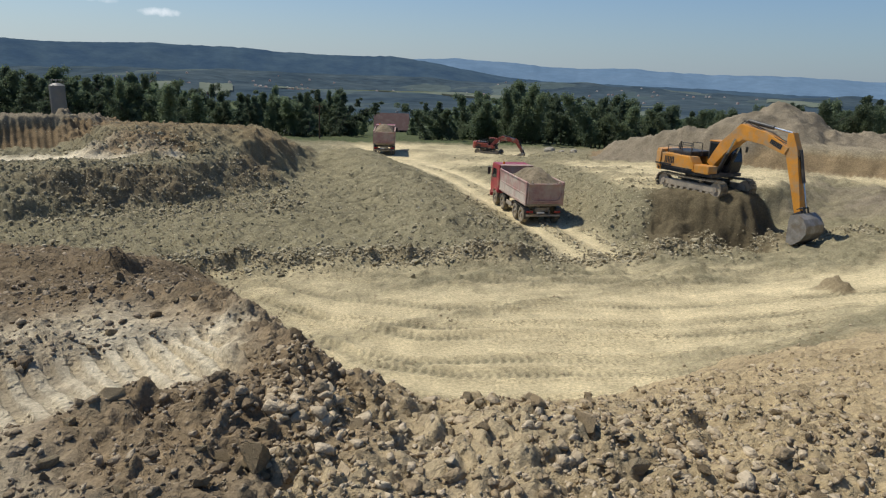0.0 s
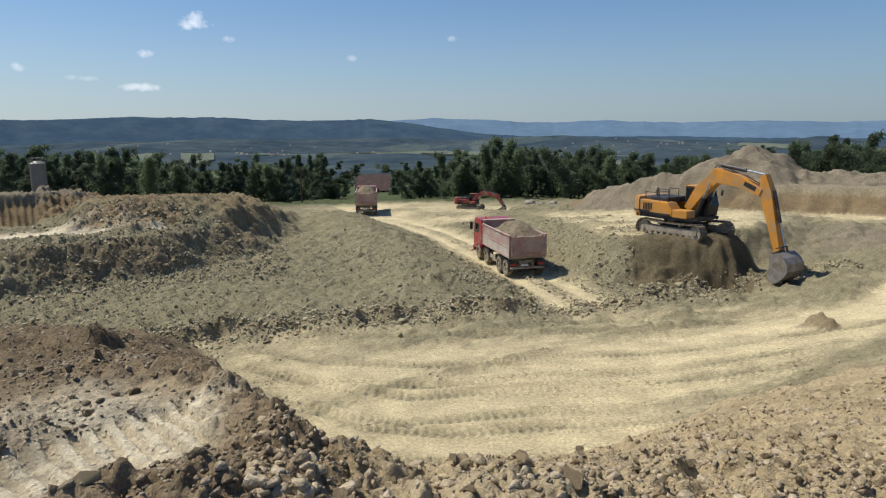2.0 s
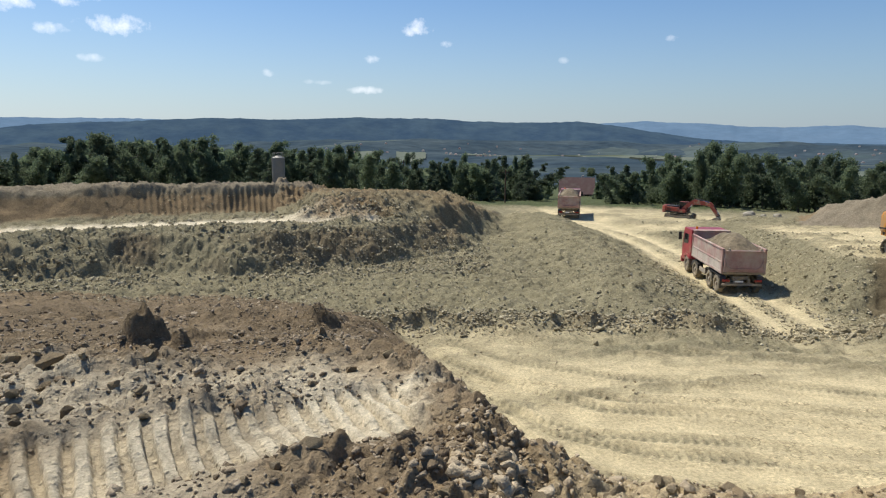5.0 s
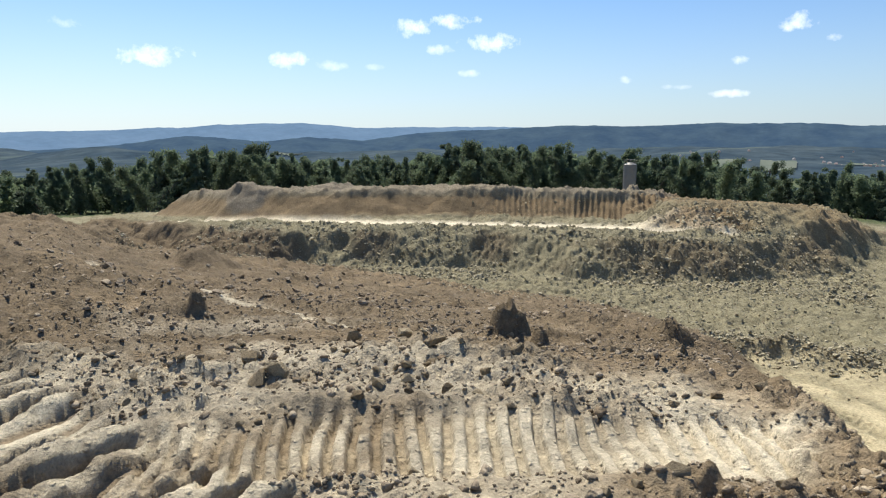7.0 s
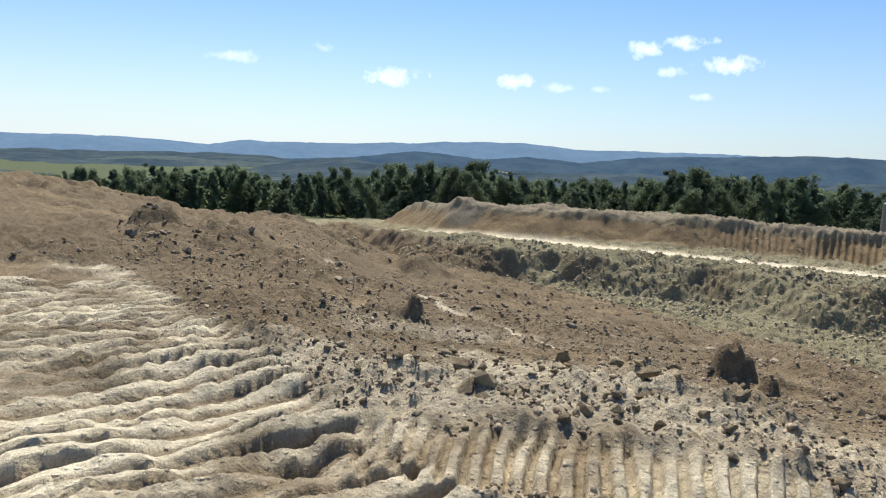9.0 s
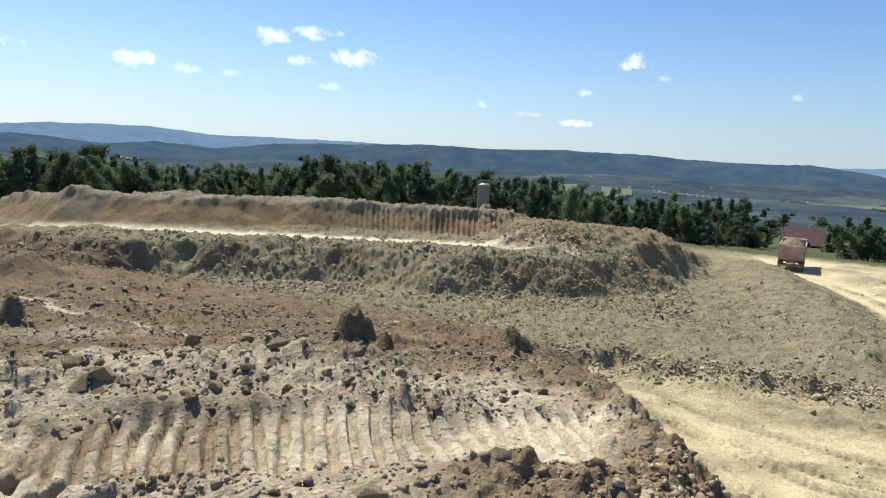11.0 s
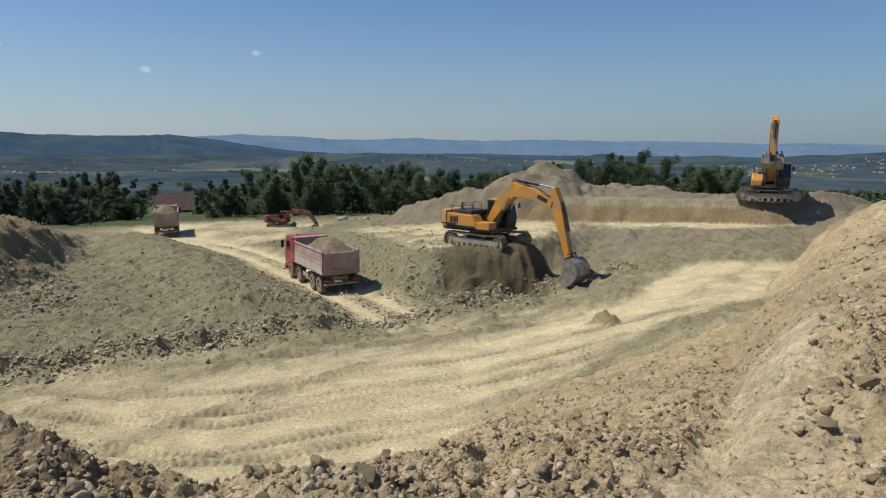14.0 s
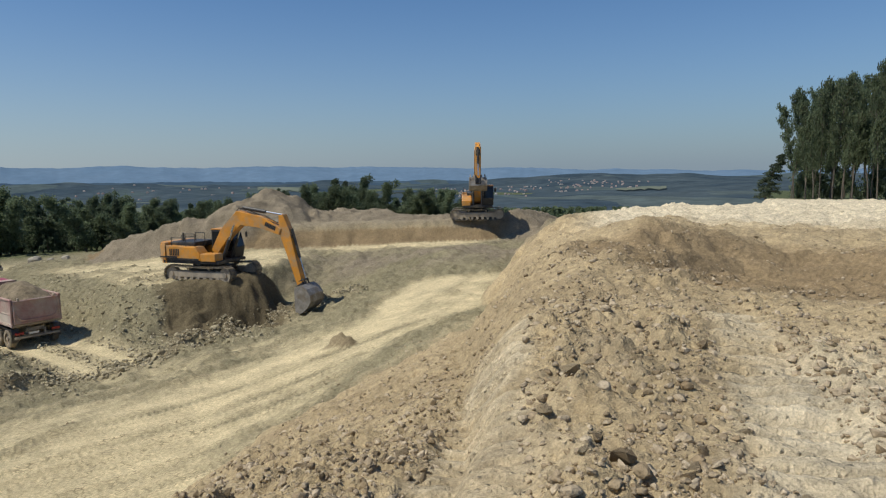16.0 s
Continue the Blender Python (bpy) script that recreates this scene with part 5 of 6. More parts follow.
def silo():
    px, py = bearing(88, 39.85)
    base = height(px, py) - 0.1
    s = thing("silo", pose(px, py, base), "grey metal silo with a railing on its top", "silo")
    top = -3.0 - base
    bm = rod(B(), (0, 0, 0.9), (0, 0, top - 0.25), 0.80, seg=32)
    rod(bm, (0, 0, top - 0.25), (0, 0, top), 0.80, 0.35, seg=32)
    part("shell", bm, SILO_GREY, s)
    for k in range(5):
        z = 1.2 + (top - 1.8) * k / 4
        part("band", rod(B(), (0, 0, z), (0, 0, z + 0.06), 0.83, seg=32), SILO_GREY, s)
    for a in (45, 135, 225, 315):
        c, n = 0.7 * math.cos(radians(a)), 0.7 * math.sin(radians(a))
        part("leg", rod(B(), (c, n, 0), (c, n, 1.0), 0.07), SILO_GREY, s)
    bm = B()
    for k in range(8):
        a0, a1 = 2 * math.pi * k / 8, 2 * math.pi * (k + 1) / 8
        p, q = (0.7 * math.cos(a0), 0.7 * math.sin(a0)), (0.7 * math.cos(a1), 0.7 * math.sin(a1))
        rod(bm, (*p, top - 0.2), (*p, top + 0.35), 0.02, seg=6)
        rod(bm, (*p, top + 0.35), (*q, top + 0.35), 0.02, seg=6)
    part("railing", bm, SILO_GREY, s)
    bm = B()
    for y in (-0.2, 0.2):
        rod(bm, (-0.9, y, 0.3), (-0.9, y, top), 0.02, seg=6)
    for k in range(int(top / 0.35)):
        rod(bm, (-0.9, -0.2, 0.4 + 0.35 * k), (-0.9, 0.2, 0.4 + 0.35 * k), 0.015, seg=6)
    part("ladder", bm, SILO_GREY, s)


house()
silo()


def parked_car(m, paint, label):
    c = thing("parked_car", m, label, "car", "cars parked at the site's edge")
    part("body", prism(B(), [(-2.1, 0.35), (2.1, 0.35), (2.15, 0.7), (1.9, 0.85), (1.0, 0.95), (0.45, 1.42), (-1.3, 1.45), (-1.95, 0.95), (-2.15, 0.8)], -0.85, 0.85, 0.08), paint, c)
    for s in (-1, 1):
        part("side_window", prism(B(), [(-1.6, 0.98), (0.85, 0.98), (0.4, 1.34), (-1.2, 1.37)], s * 0.855 - 0.006, s * 0.855 + 0.006), GLASS, c)
        for x in (-1.3, 1.3):
            w = part("wheel", rod(B(), (x, s * 0.66, 0.32), (x, s * 0.87, 0.32), 0.32, seg=20), RUBBER, c)
            part("rim", rod(B(), (x, s * 0.80, 0.32), (x, s * 0.885, 0.32), 0.2, seg=16), STEEL, w)
        part("headlight", box(B(), (2.12, s * 0.6, 0.68), (0.06, 0.3, 0.12), 0.02), GLASS, c)
    part("windscreen", box(B(), (0.76, 0, 1.18), (0.02, 1.4, 0.56), 0, Matrix.Rotation(radians(-48), 4, "Y")), GLASS, c)


SILVER = surface("silver_car_paint", (0.55, 0.56, 0.57), 0.3, 0.4, 0.08)
for d, az, turn, paint, label in ((118, 22.6, 30, SILVER, "silver car parked on grass at the site's edge"), (121, 21.4, 160, BLACK, "dark car parked on grass at the site's edge"), (124, 22.0, 80, WHITE, "white car parked on grass at the site's edge")):
    px, py = bearing(d, az)
    parked_car(pose(px, py, height(px, py) - 0.03, 0, 0, turn), paint, label)


def utility_pole(d, az, tall):
    px, py = bearing(d, az)
    u = thing("utility_pole", pose(px, py, height(px, py) - 0.3), "grey wooden utility pole at the site's edge", "pole", "utility poles")
    part("shaft", rod(B(), (0, 0, 0), (0, 0, tall), 0.13, 0.09, 10), TIMBER, u)
    part("cross_arm", box(B(), (0, 0, tall - 0.4), (1.2, 0.1, 0.1), 0.01), TIMBER, u)


utility_pole(103, 20.7, 5.5)
utility_pole(112, 29.4, 7.0)


def boulder(d, az, size, label):
    g2 = np.random.default_rng(int(d * 7))
    bm = B()
    bmesh.ops.create_icosphere(bm, subdivisions=3, radius=size)
    for v in bm.verts:
        k = 1 + 0.22 * noise.noise(v.co * 1.7 / size) + 0.08 * noise.noise(v.co * 5 / size)
        v.co = Vector((v.co.x * k * 1.15, v.co.y * k, v.co.z * k * 0.75))
    px, py = bearing(d, az)
    ob = part("boulder", bm, surface("pale_boulder", (0.33, 0.30, 0.24), 0.9, 0, 0.25, 2.0, (0.3, 0.25, 0.18), 0.3, 0.04, 9), None)
    ob.matrix_world = pose(px, py, height(px, py) + size * 0.35, 0, 0, az * 40)
    tagged(ob, label, "boulder", "boulders at the site's edge")


for d, az, size in ((80, 1.2, 0.62), (78, 0.2, 0.3), (82, 2.4, 0.28), (77, -0.8, 0.38)):
    boulder(d, az, size, "pale rounded boulder lying at the bench's far edge")

# ---------------------------------------------------------------- trees
BARK = surface("bark", (0.13, 0.112, 0.09), 0.9, 0, 0.4, 2.0, (0.20, 0.19, 0.17), 0.25, 0.02, 12)


def leaf_material(name, colour, warm):
    m, n, l, p = nodes_of(name)
    geo, info = n.new("ShaderNodeNewGeometry"), n.new("ShaderNodeObjectInfo")
    c = mixed(n, l, "MIX", geo.outputs["Random Per Island"], colour, warm)
    g = n.new("ShaderNodeCombineColor")
    r = ramp(n, l, info.outputs["Random"], 0, 1, 0.7, 1.25)
    for i in range(3):
        l.new(r, g.inputs[i])
    c = mixed(n, l, "MULTIPLY", 1.0, c, g.outputs[0])
    l.new(c, p.inputs["Base Color"])
    p.inputs["Roughness"].default_value = 0.7
    p.inputs["Specular IOR Level"].default_value = 0.25
    thin, both = n.new("ShaderNodeBsdfTranslucent"), n.new("ShaderNodeMixShader")
    l.new(c, thin.inputs[0])
    both.inputs[0].default_value = 0.5
    l.new(p.outputs[0], both.inputs[1])
    l.new(thin.outputs[0], both.inputs[2])
    l.new(both.outputs[0], n["Material Output"].inputs[0])
    return m


LEAF = leaf_material("broadleaf_foliage", (0.110, 0.150, 0.085), (0.165, 0.205, 0.120))
NEEDLE = leaf_material("conifer_foliage", (0.085, 0.118, 0.076), (0.125, 0.162, 0.100))


def tree_data(seed, kind, leaves):
    """Trunk with limbs, and crown, of a tree 1 high: (vertices, faces) for each."""
    gen = np.random.default_rng(seed)
    bm = B()
    lean = gen.normal(0, 0.012, 2)
    pts = [Vector((lean[0] * k * k, lean[1] * k * k, 0.95 * k / 6)) for k in range(7)]
    r0 = 0.016 if kind != "bush" else 0.012
    for k in range(6):
        rod(bm, pts[k], pts[k + 1], r0 * (1 - k / 6.6), r0 * (1 - (k + 1) / 6.6), 7)
    low = {"broad": 0.09, "tall": 0.30, "spruce": 0.10, "bush": 0.04}[kind]
    clumps = []
    nl = {"broad": 130, "tall": 60, "spruce": 64, "bush": 30}[kind]
    for k in range(nl):
        f = low + (0.97 - low) * (k + gen.random()) / nl
        a = gen.random() * 6.283 + k * 2.4
        v = (f - low) / (1 - low)
        if kind == "spruce":
            reach = 0.19 * (1 - v) ** 0.9 + 0.012
        elif kind == "tall":
            reach = (0.05 + 0.12 * math.sin(math.pi * min(1, v * 0.85 + 0.12)) ** 0.7) * gen.uniform(0.5, 1.15)
        elif kind == "bush":
            reach = 0.48 * math.sin(math.pi * (0.25 + 0.7 * v)) * gen.uniform(0.6, 1.1)
        else:
            reach = (0.02 + 0.150 * math.sin(math.pi * (0.25 + 0.72 * v)) ** 0.8) * (1.1 - 0.55 * v) * gen.uniform(0.6, 1.12)
        base = pts[min(6, int(f * 6 / 0.95))].lerp(pts[min(6, int(f * 6 / 0.95) + 1)], 0.5)
        base = Vector((base.x, base.y, f))
        tip = base + Vector((math.cos(a) * reach, math.sin(a) * reach, (0.5 if kind != "spruce" else -0.25) * reach))
        rod(bm, base, tip, 0.004, 0.0015, 3)
        for s in (0.3, 0.6, 0.95):
            clumps.append((base.lerp(tip, s), ({'broad': 0.066, 'tall': 0.052, 'spruce': 0.06, 'bush': 0.2}[kind]) * gen.uniform(0.7, 1.3) * (1.0 if kind != "spruce" else 0.75)))
    clumps.append((Vector((pts[6].x, pts[6].y, 0.97)), 0.03))
    tv, tf = [v.co[:] for v in bm.verts], [[v.index for v in f.verts] for f in (bm.verts.index_update(), bm.faces)[1]]
    bm.free()
    w = np.array([c[1] ** 2 for c in clumps])
    pick = gen.choice(len(clumps), leaves, p=w / w.sum())
    centre = np.array([clumps[i][0][:] for i in pick])
    size = np.array([clumps[i][1] for i in pick])
    dirs = gen.normal(0, 1, (leaves, 3))
    dirs /= np.linalg.norm(dirs, axis=1)[:, None]
    pos = centre + dirs * (size * gen.random(leaves) ** 0.45)[:, None] * np.array([1, 1, 1.15 if kind == "broad" else 0.75])
    n1 = gen.normal(0, 1, (leaves, 3))
    n1 /= np.linalg.norm(n1, axis=1)[:, None]
    n2 = np.cross(n1, gen.normal(0, 1, (leaves, 3)))
    n2 /= np.linalg.norm(n2, axis=1)[:, None]
    ls = (({"broad": 0.0135, "tall": 0.0125, "spruce": 0.0135, "bush": 0.032}[kind]) * gen.uniform(0.6, 1.4, leaves))[:, None]
    cv = np.stack([pos - n1 * ls, pos + n2 * ls * 0.7, pos + n1 * ls * 1.2, pos - n2 * ls * 0.7], 1).reshape(-1, 3)
    cf = np.arange(leaves * 4).reshape(-1, 4)
    return tv, tf, cv, cf


def plant(name, m, data, foliage, label, category, group):
    t = thing(name, m, label, category, group)
    for n, mesh in zip(("trunk", "crown"), data):
        o = new(n, mesh)
        o.parent = t
    return t


def tree_meshes(seed, kind, leaves, foliage):
    tv, tf, cv, cf = tree_data(seed, kind, leaves)
    a, b = bpy.data.meshes.new("trunk"), bpy.data.meshes.new("crown")
    a.from_pydata(tv, [], tf)
    b.from_pydata(cv.tolist(), [], cf.tolist())
    a.materials.append(BARK)
    b.materials.append(foliage)
    return a, b


BROAD = [tree_meshes(100 + k, "broad", 6500, LEAF) for k in range(5)]
SPRUCE = [tree_meshes(200 + k, "spruce", 4600, NEEDLE) for k in range(3)]
TALL = [tree_meshes(300 + k, "tall", 3600, LEAF) for k in range(4)]
BUSH = [tree_meshes(400 + k, "bush", 2200, LEAF) for k in range(2)]
# bearing and the height of the tree tops against the horizon, in degrees
TOPS = [(-34, -3.4), (-31.5, -2.2), (-27, -2.0), (-24, -1.8), (-22, -1.3), (-20.7, -0.75), (-19, -1.6), (-16, -2.4), (-12, -2.7), (-8, -2.6), (-4.7, -2.3), (-0.5, -1.8), (2.6, -1.9), (4.0, -1.05), (5.0, -1.1),
        (6.2, -2.1), (9, -2.4), (12, -3.0), (13, -4.6), (17, -4.6), (18.2, -2.3), (24, -2.2), (26.5, -2.4), (28.6, -3.5), (29.6, -3.2), (31, -2.3), (34, -1.7), (36, -1.2), (38.6, -1.6), (41, -1.8), (43, -1.0), (45, -1.4), (47, -0.8),
        (49, -1.0), (51.5, -0.3), (53.5, -1.1), (56, -1.5), (60, -1.8), (64, -2.0), (67, -1.6), (70, -1.5), (73, -0.9), (75.5, -1.1), (77, -2.0), (80, -1.8), (84, -2.1), (88, -2.6), (90, -2.3), (93, -1.7), (97, -2.2), (101, -2.4), (106, -2.6)]
gen = random.Random(11)
az = -33.0
while az < 103:
    az += gen.uniform(0.26, 0.42) if az < 29 else gen.uniform(0.32, 0.52)
    if 12.0 < az < 17.3:
        continue
    near = 93 if az > 29 else (104 if az < -2 else 108)
    d = near + gen.uniform(0, 16)
    if 38.6 < az < 41.2:
        d += 12
    if az > 80:
        d += 25
    top = np.interp(az, [a for a, _ in TOPS], [e for _, e in TOPS]) + 0.40 - abs(gen.gauss(0, 0.5))
    px, py = bearing(d, az)
    base = height(px, py) - 0.2
    tall = max(3.5, d * math.tan(radians(top)) - base)
    spruce = gen.random() < (0.75 if 18 < az < 28 else 0.5 if az > 28 else 0.35)
    wide = gen.uniform(0.72, 1.12) * (1.3 if tall < 7 else 1.0)
    m = pose(px, py, base, 0, 0, gen.uniform(0, 360)) @ Matrix.Diagonal((tall * wide, tall * wide, tall, 1))
    if spruce:
        plant("spruce_tree", m, gen.choice(SPRUCE), NEEDLE, "dark green spruce in the belt of trees round the site", "tree", "belt of trees round the site")
    else:
        plant("broadleaf_tree", m, gen.choice(BROAD), LEAF, "green broadleaf tree in the belt of trees round the site", "tree", "belt of trees round the site")
for az, d, e in ((11.8, 150, -3.9), (17.7, 140, -3.5), (18.8, 128, -3.6), (11.7, 140, -3.6), (20.2, 118, -5.0), (22.4, 115, -4.9), (24.5, 112, -4.8), (26.3, 110, -4.9), (16.9, 165, -5.3), (12.6, 168, -5.6)):
    px, py = bearing(d, az)
    base = height(px, py) - 0.2
    h = max(2.0, d * math.tan(radians(e)) - base)
    plant("bush", pose(px, py, base, 0, 0, az * 50) @ Matrix.Diagonal((h, h, h, 1)), BUSH[int(d) % 2], LEAF, "round green bush at the site's edge", "bush", "bushes at the site's edge")
# tall stand on the right
for k in range(80):
    az = -58.2 - 0.2 * k + gen.uniform(-0.3, 0.3)
    d = 98 + gen.uniform(0, 12) + (k % 4) * 7
    px, py = bearing(d, az)
    base = height(px, py) - 0.2
    top = np.interp(az, [-66, -62.5, -60.6, -59, -57.4, -56], [7.2, 6.2, 6.0, 4.9, 3.9, 3.0]) - abs(gen.gauss(0, 0.8))
    tall = d * math.tan(radians(top)) - base
    w = tall * gen.uniform(0.34, 0.5)
    plant("tall_tree", pose(px, py, base, 0, 0, gen.uniform(0, 360)) @ Matrix.Diagonal((w, w, tall, 1)), gen.choice(TALL), LEAF, "tall slender forest tree with a bare lower trunk", "tree", "tall forest edge")
for k in range(16):
    az, d = -58.6 - 0.95 * k, 112 + gen.uniform(0, 8)
    px, py = bearing(d, az)
    h = gen.uniform(3.5, 6.0)
    plant("bush", pose(px, py, height(px, py) - 0.3, 0, 0, az * 31) @ Matrix.Diagonal((h * 0.8, h * 0.8, h, 1)), BUSH[k % 2], LEAF, "dark undergrowth bush among tall forest trees", "bush", "undergrowth of the forest edge")
px, py = bearing(97, -56.4)
base = height(px, py) - 0.1
plant("spruce_tree", pose(px, py, base) @ Matrix.Diagonal((8.5, 8.5, 97 * math.tan(radians(0.75)) - base, 1)), SPRUCE[0], NEEDLE, "small dark spruce before the tall forest edge", "tree", "tall forest edge")


def woods():
    """The woods behind the belt: many crowns, too far to tell apart."""
    g = np.random.default_rng(21)
    kinds = [tree_data(500 + k, "broad" if k % 2 else "spruce", 330)[2:] for k in range(6)]
    allv, allf, off = [], [], 0
    for k in range(1050):
        a = g.uniform(-62, 106)
        d = g.uniform(122, 420) if k % 2 else g.uniform(118, 190)
        if 13.2 < a < 17.2 and d < 205:
            continue
        px, py = bearing(d, a)
        base = -10.5 - 0.075 * (d - 98)
        top = np.interp(a, [q for q, _ in TOPS], [e for _, e in TOPS]) - 0.15 - abs(g.normal(0, 0.6)) - (0.3 if a < 29 else 0.0) - max(0, d - 190) * 0.001
        if a < -34:
            top = -3.4
        tall = np.clip(d * math.tan(radians(top)) - base, 4, 26)
        cv, cf = kinds[k % 6]
        s = math.sin(k * 1.7), math.cos(k * 1.7)
        w = tall * g.uniform(1.0, 1.5)
        v = np.stack([px + w * (cv[:, 0] * s[1] - cv[:, 1] * s[0]), py + w * (cv[:, 0] * s[0] + cv[:, 1] * s[1]), base + tall * cv[:, 2]], -1)
        ctr = v.reshape(-1, 4, 3).mean(1, keepdims=True)
        v = (ctr + (v.reshape(-1, 4, 3) - ctr) * 3.9).reshape(-1, 3)
        allv.append(v)
        allf.append(cf + off)
        off += len(cv)
    me = bpy.data.meshes.new("woods")
    me.from_pydata(np.concatenate(allv).tolist(), [], np.concatenate(allf).tolist())
    me.materials.append(LEAF)
    tagged(new("woods", me), "mixed green woods behind the construction site", "woods", kind="stuff")


woods()
# ==== END THINGS


# ---------------------------------------------------------------- stones and clods, last
def stone_material(name, a, b, island):
    m, n, l, p = nodes_of(name)
    if island:
        src = n.new("ShaderNodeNewGeometry").outputs["Random Per Island"]
    else:
        src = n.new("ShaderNodeObjectInfo").outputs["Random"]
    t = noise_node(n, l, 18.0, 4.0)
    c = mixed(n, l, "MIX", src, a, b)
    c = mixed(n, l, "MULTIPLY", 0.8, c, mixed(n, l, "MIX", ramp(n, l, t.outputs[0], 0.3, 0.7), (0.6, 0.58, 0.55), (1.25, 1.22, 1.2)))
    l.new(c, p.inputs["Base Color"])
    p.inputs["Roughness"].default_value = 0.95
    p.inputs["Specular IOR Level"].default_value = 0.15
    bu = n.new("ShaderNodeBump")
    bu.inputs["Strength"].default_value, bu.inputs["Distance"].default_value = 0.9, 0.05
    l.new(t.outputs[0], bu.inputs["Height"])
    l.new(bu.outputs[0], p.inputs["Normal"])
    return m


CLOD_TAN = stone_material("tan_clods", (0.26, 0.200, 0.122), (0.52, 0.44, 0.32), True)
CLOD_BROWN = stone_material("brown_clods", (0.15, 0.115, 0.075), (0.40, 0.335, 0.245), True)
GRAVEL = stone_material("grey_gravel", (0.21, 0.182, 0.112), (0.50, 0.45, 0.32), True)
CLOD_ONE = stone_material("single_clods", (0.30, 0.230, 0.140), (0.54, 0.445, 0.295), False)


def stone_shape(seed, points=12):
    g = np.random.default_rng(seed)
    p = g.normal(0, 1, (points, 3))
    p /= np.linalg.norm(p, axis=1)[:, None]
    p *= g.uniform(0.75, 1.05, (points, 1)) * np.array([1.0, g.uniform(0.65, 0.95), g.uniform(0.5, 0.8)])
    bm = B()
    for v in p:
        bm.verts.new(v)
    out = bmesh.ops.convex_hull(bm, input=bm.verts)
    bmesh.ops.delete(bm, geom=[v for v in bm.verts if not v.link_faces], context="VERTS")
    bmesh.ops.triangulate(bm, faces=bm.faces)
    bm.verts.index_update()
    v, f = np.array([w.co[:] for w in bm.verts]), np.array([[w.index for w in q.verts] for q in bm.faces])
    bm.free()
    return v, f


SHAPES = [stone_shape(k) for k in range(14)]


def scatter(name, material, label, x, y, size, seed, sink=0.15, smoothed=False):
    """Many loose stones, each turned its own way, as one mesh."""
    g = np.random.default_rng(seed)
    z, _ = land(x[None, :], y[None, :])
    z = z[0]
    vs, fs, off = [], [], 0
    which = g.integers(0, len(SHAPES), len(x))
    for k, (sv, sf) in enumerate(SHAPES):
        i = np.where(which == k)[0]
        if not len(i):
            continue
        a, b = g.uniform(0, 6.283, len(i)), g.normal(0, 0.45, len(i))
        ca, sa, cb, sb = np.cos(a), np.sin(a), np.cos(b), np.sin(b)
        X, Y, Z = sv[:, 0][None], sv[:, 1][None], sv[:, 2][None]
        Y2, Z2 = Y * cb[:, None] - Z * sb[:, None], Y * sb[:, None] + Z * cb[:, None]
        s = size[i][:, None]
        px = x[i][:, None] + s * (X * ca[:, None] - Y2 * sa[:, None])
        py = y[i][:, None] + s * (X * sa[:, None] + Y2 * ca[:, None])
        pz = (z[i] + size[i] * sink)[:, None] + s * Z2
        vs.append(np.stack([px, py, pz], -1).reshape(-1, 3))
        fs.append((sf[None] + (np.arange(len(i)) * len(sv))[:, None, None]).reshape(-1, 3) + off)
        off += len(i) * len(sv)
    v, f = np.concatenate(vs), np.concatenate(fs).astype(np.int32)
    me = bpy.data.meshes.new(name)
    me.vertices.add(len(v))
    me.vertices.foreach_set("co", v.ravel())
    me.loops.add(f.size)
    me.loops.foreach_set("vertex_index", f.ravel())
    me.polygons.add(len(f))
    me.polygons.foreach_set("loop_start", np.arange(0, f.size, 3, dtype=np.int32))
    me.polygons.foreach_set("loop_total", np.full(len(f), 3, dtype=np.int32))
    me.update(calc_edges=True)
    if not smoothed:
        me.shade_flat()
    me.materials.append(material)
    return tagged(new(name, me), label, "stones", kind="stuff")


def polar(g, n, d0, d1, a0, a1):
    d = d0 * (d1 / d0) ** g.random(n)
    a = np.radians(g.uniform(a0, a1, n))
    return -d * np.sin(a), d * np.cos(a), d


def off_tracks(x, y):
    keep = np.ones(len(x), bool)
    for line, half in TRACKS:
        keep &= along(x, y, line)[0] > half - 0.05
    return keep


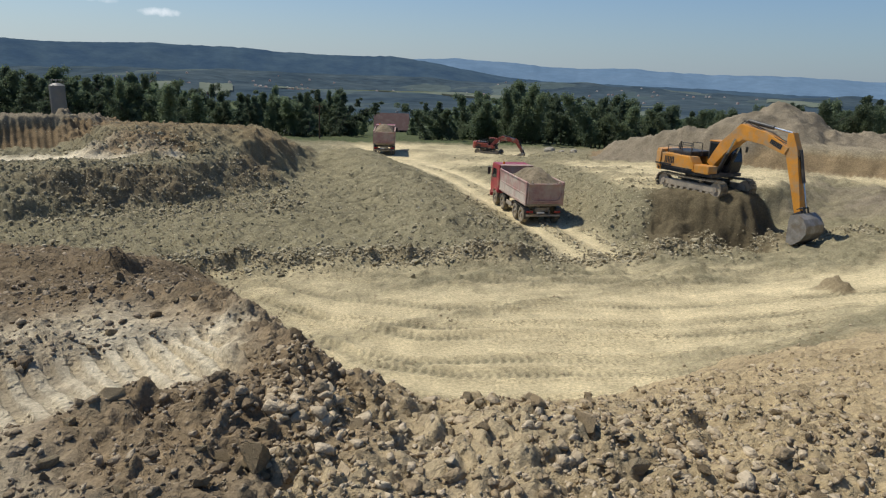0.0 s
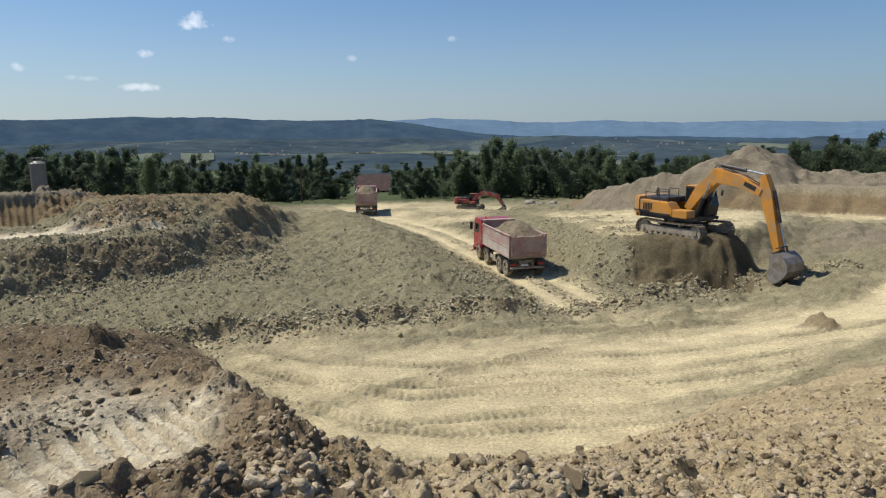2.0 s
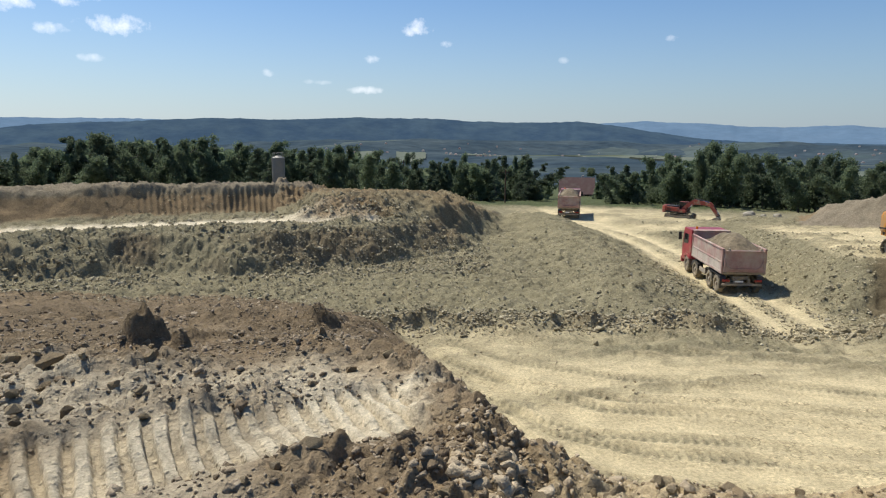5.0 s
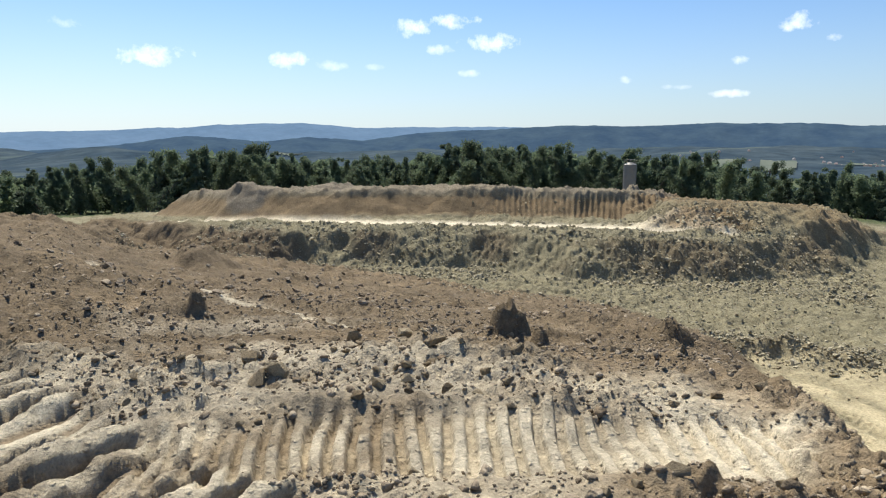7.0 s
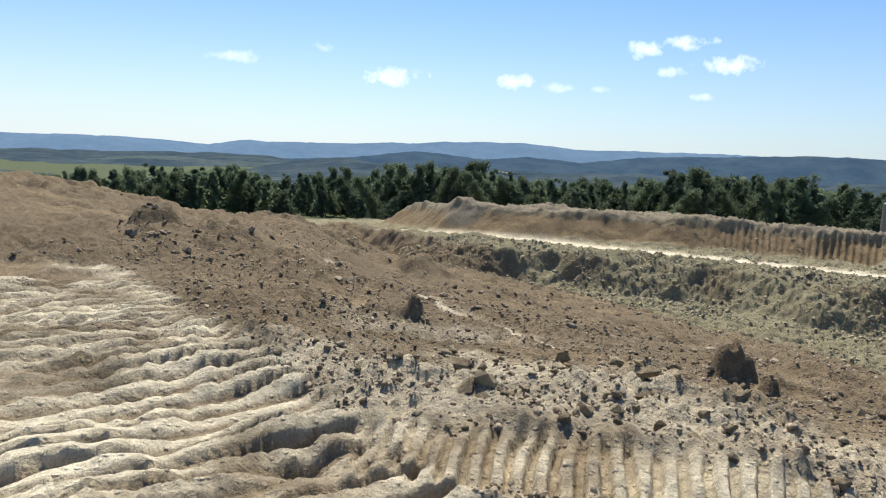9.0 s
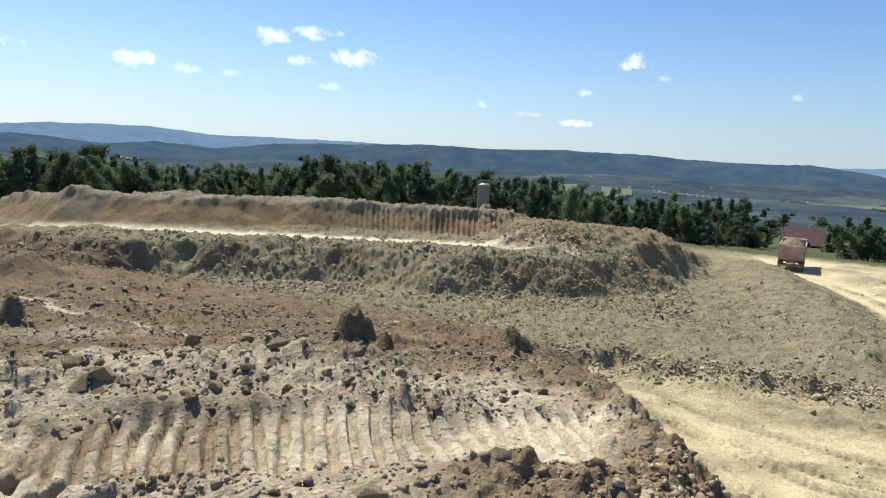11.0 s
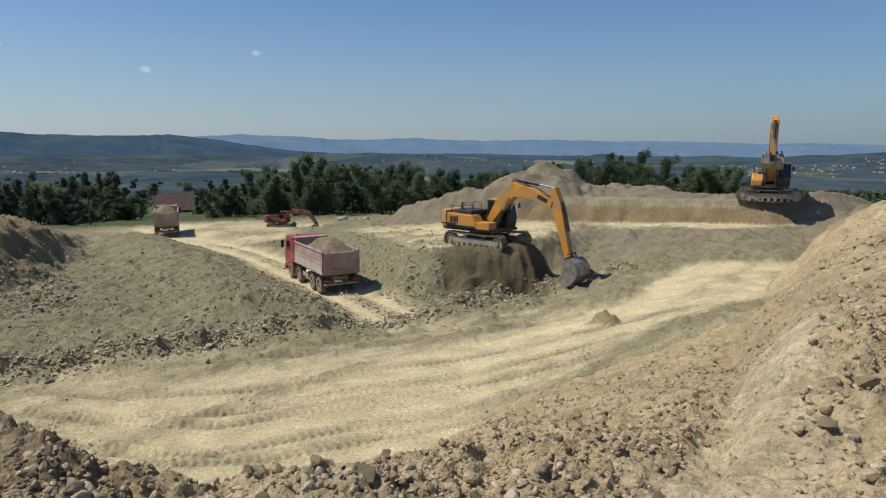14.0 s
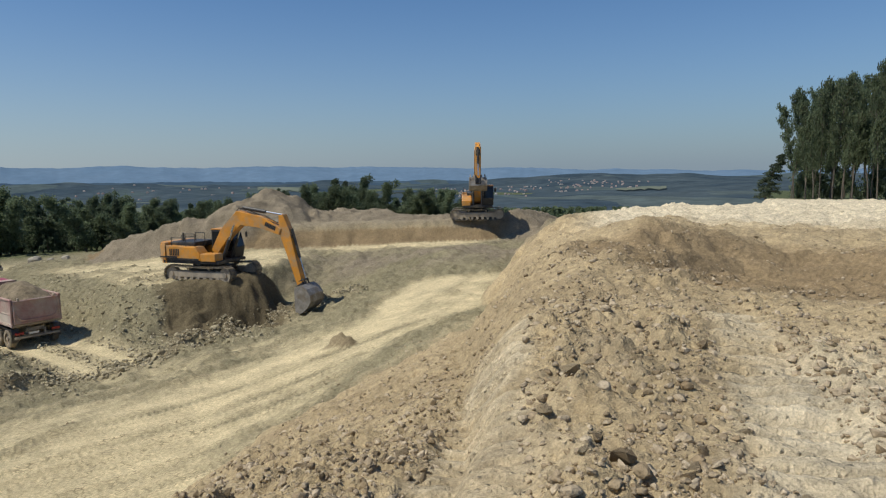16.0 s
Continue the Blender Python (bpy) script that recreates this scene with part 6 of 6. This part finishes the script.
g = np.random.default_rng(31)
for name, mat, label, n, zone, lo, spread in (
        ("tan_clods", CLOD_TAN, "loose tan clods and stones on the fill's slope", 38000, (2.4, 27, -72, 26), 0.012, 0.6),
        ("brown_clods", CLOD_BROWN, "loose brown clods and stones on the fill", 26000, (2.6, 14, 22, 114), 0.010, 0.55),
        ("field_clods", CLOD_BROWN, "scattered brown clods on the tipped earth", 11000, (12, 40, 27, 100), 0.024, 0.55),
        ("floor_gravel", GRAVEL, "grey broken stones on the pit floor", 26000, (30, 75, -2, 56), 0.036, 0.42),
        ("bench_stones", GRAVEL, "grey broken stones on the bench slope", 20000, (41, 53, 22, 82), 0.045, 0.5),
        ("face_gravel", GRAVEL, "grey broken stones on the bench face", 13000, (36, 58, -16, 8), 0.04, 0.42)):
    x, y, d = polar(g, n, *zone)
    s = np.minimum(lo * np.exp(np.abs(g.normal(0, spread, n)) * 1.25) * np.clip(d / 5, 0.75, 1.9) ** (0.5 if zone[0] < 10 else 0), 6 * lo)
    keep = off_tracks(x, y)
    _, rgb = land(x[None], y[None])
    keep &= ~((rgb[0][:, 0] > 0.46) & (d > 9)) & ~((rgb[0][:, 0] < 0.145) & (d > 30))
    clump = fbm(x, y, 1.1 if zone[0] < 10 else 5, 3, 91) > g.uniform(-1.1, 0.6, n)
    keep &= clump
    scatter(name, mat, label, x[keep], y[keep], s[keep], 17, smoothed=zone[0] < 10)
# stones along the pit's edge
a = g.uniform(-24, 34, 6500)
d = np.interp(a, [-40, -20, -14, -5, 4, 12, 22, 33, 60], [45, 43, 39, 35.2, 32.5, 30.7, 30.5, 30.3, 30]) + g.normal(0, 0.75, 6500)
scatter("edge_stones", GRAVEL, "windrow of grey stones along the pit's edge", -d * np.sin(np.radians(a)), d * np.cos(np.radians(a)), 0.05 * np.exp(np.abs(g.normal(0, 0.55, 6500))), 18)

# the nearest clods, one by one
meshes = []
for k, (sv, sf) in enumerate(SHAPES[:10]):
    me = bpy.data.meshes.new("clod")
    me.from_pydata(sv.tolist(), [], sf.tolist())
    me.materials.append(CLOD_ONE)
    meshes.append(me)
n = 700
x, y, d = polar(g, n, 2.6, 7.5, -66, 108)
keep = np.where(off_tracks(x, y))[0][:290]
z, _ = land(x[None], y[None])
for k in keep:
    s = float(np.clip(0.034 * math.exp(abs(g.normal(0, 0.55))) * (d[k] / 4) ** 0.5, 0.028, 0.12))
    o = new("clod", meshes[int(g.integers(0, 10))])
    o.matrix_world = pose(x[k], y[k], z[0][k] + 0.25 * s, g.normal(0, 25), g.normal(0, 25), g.uniform(0, 360)) @ Matrix.Diagonal((s, s, s, 1))
    o.parent = ground
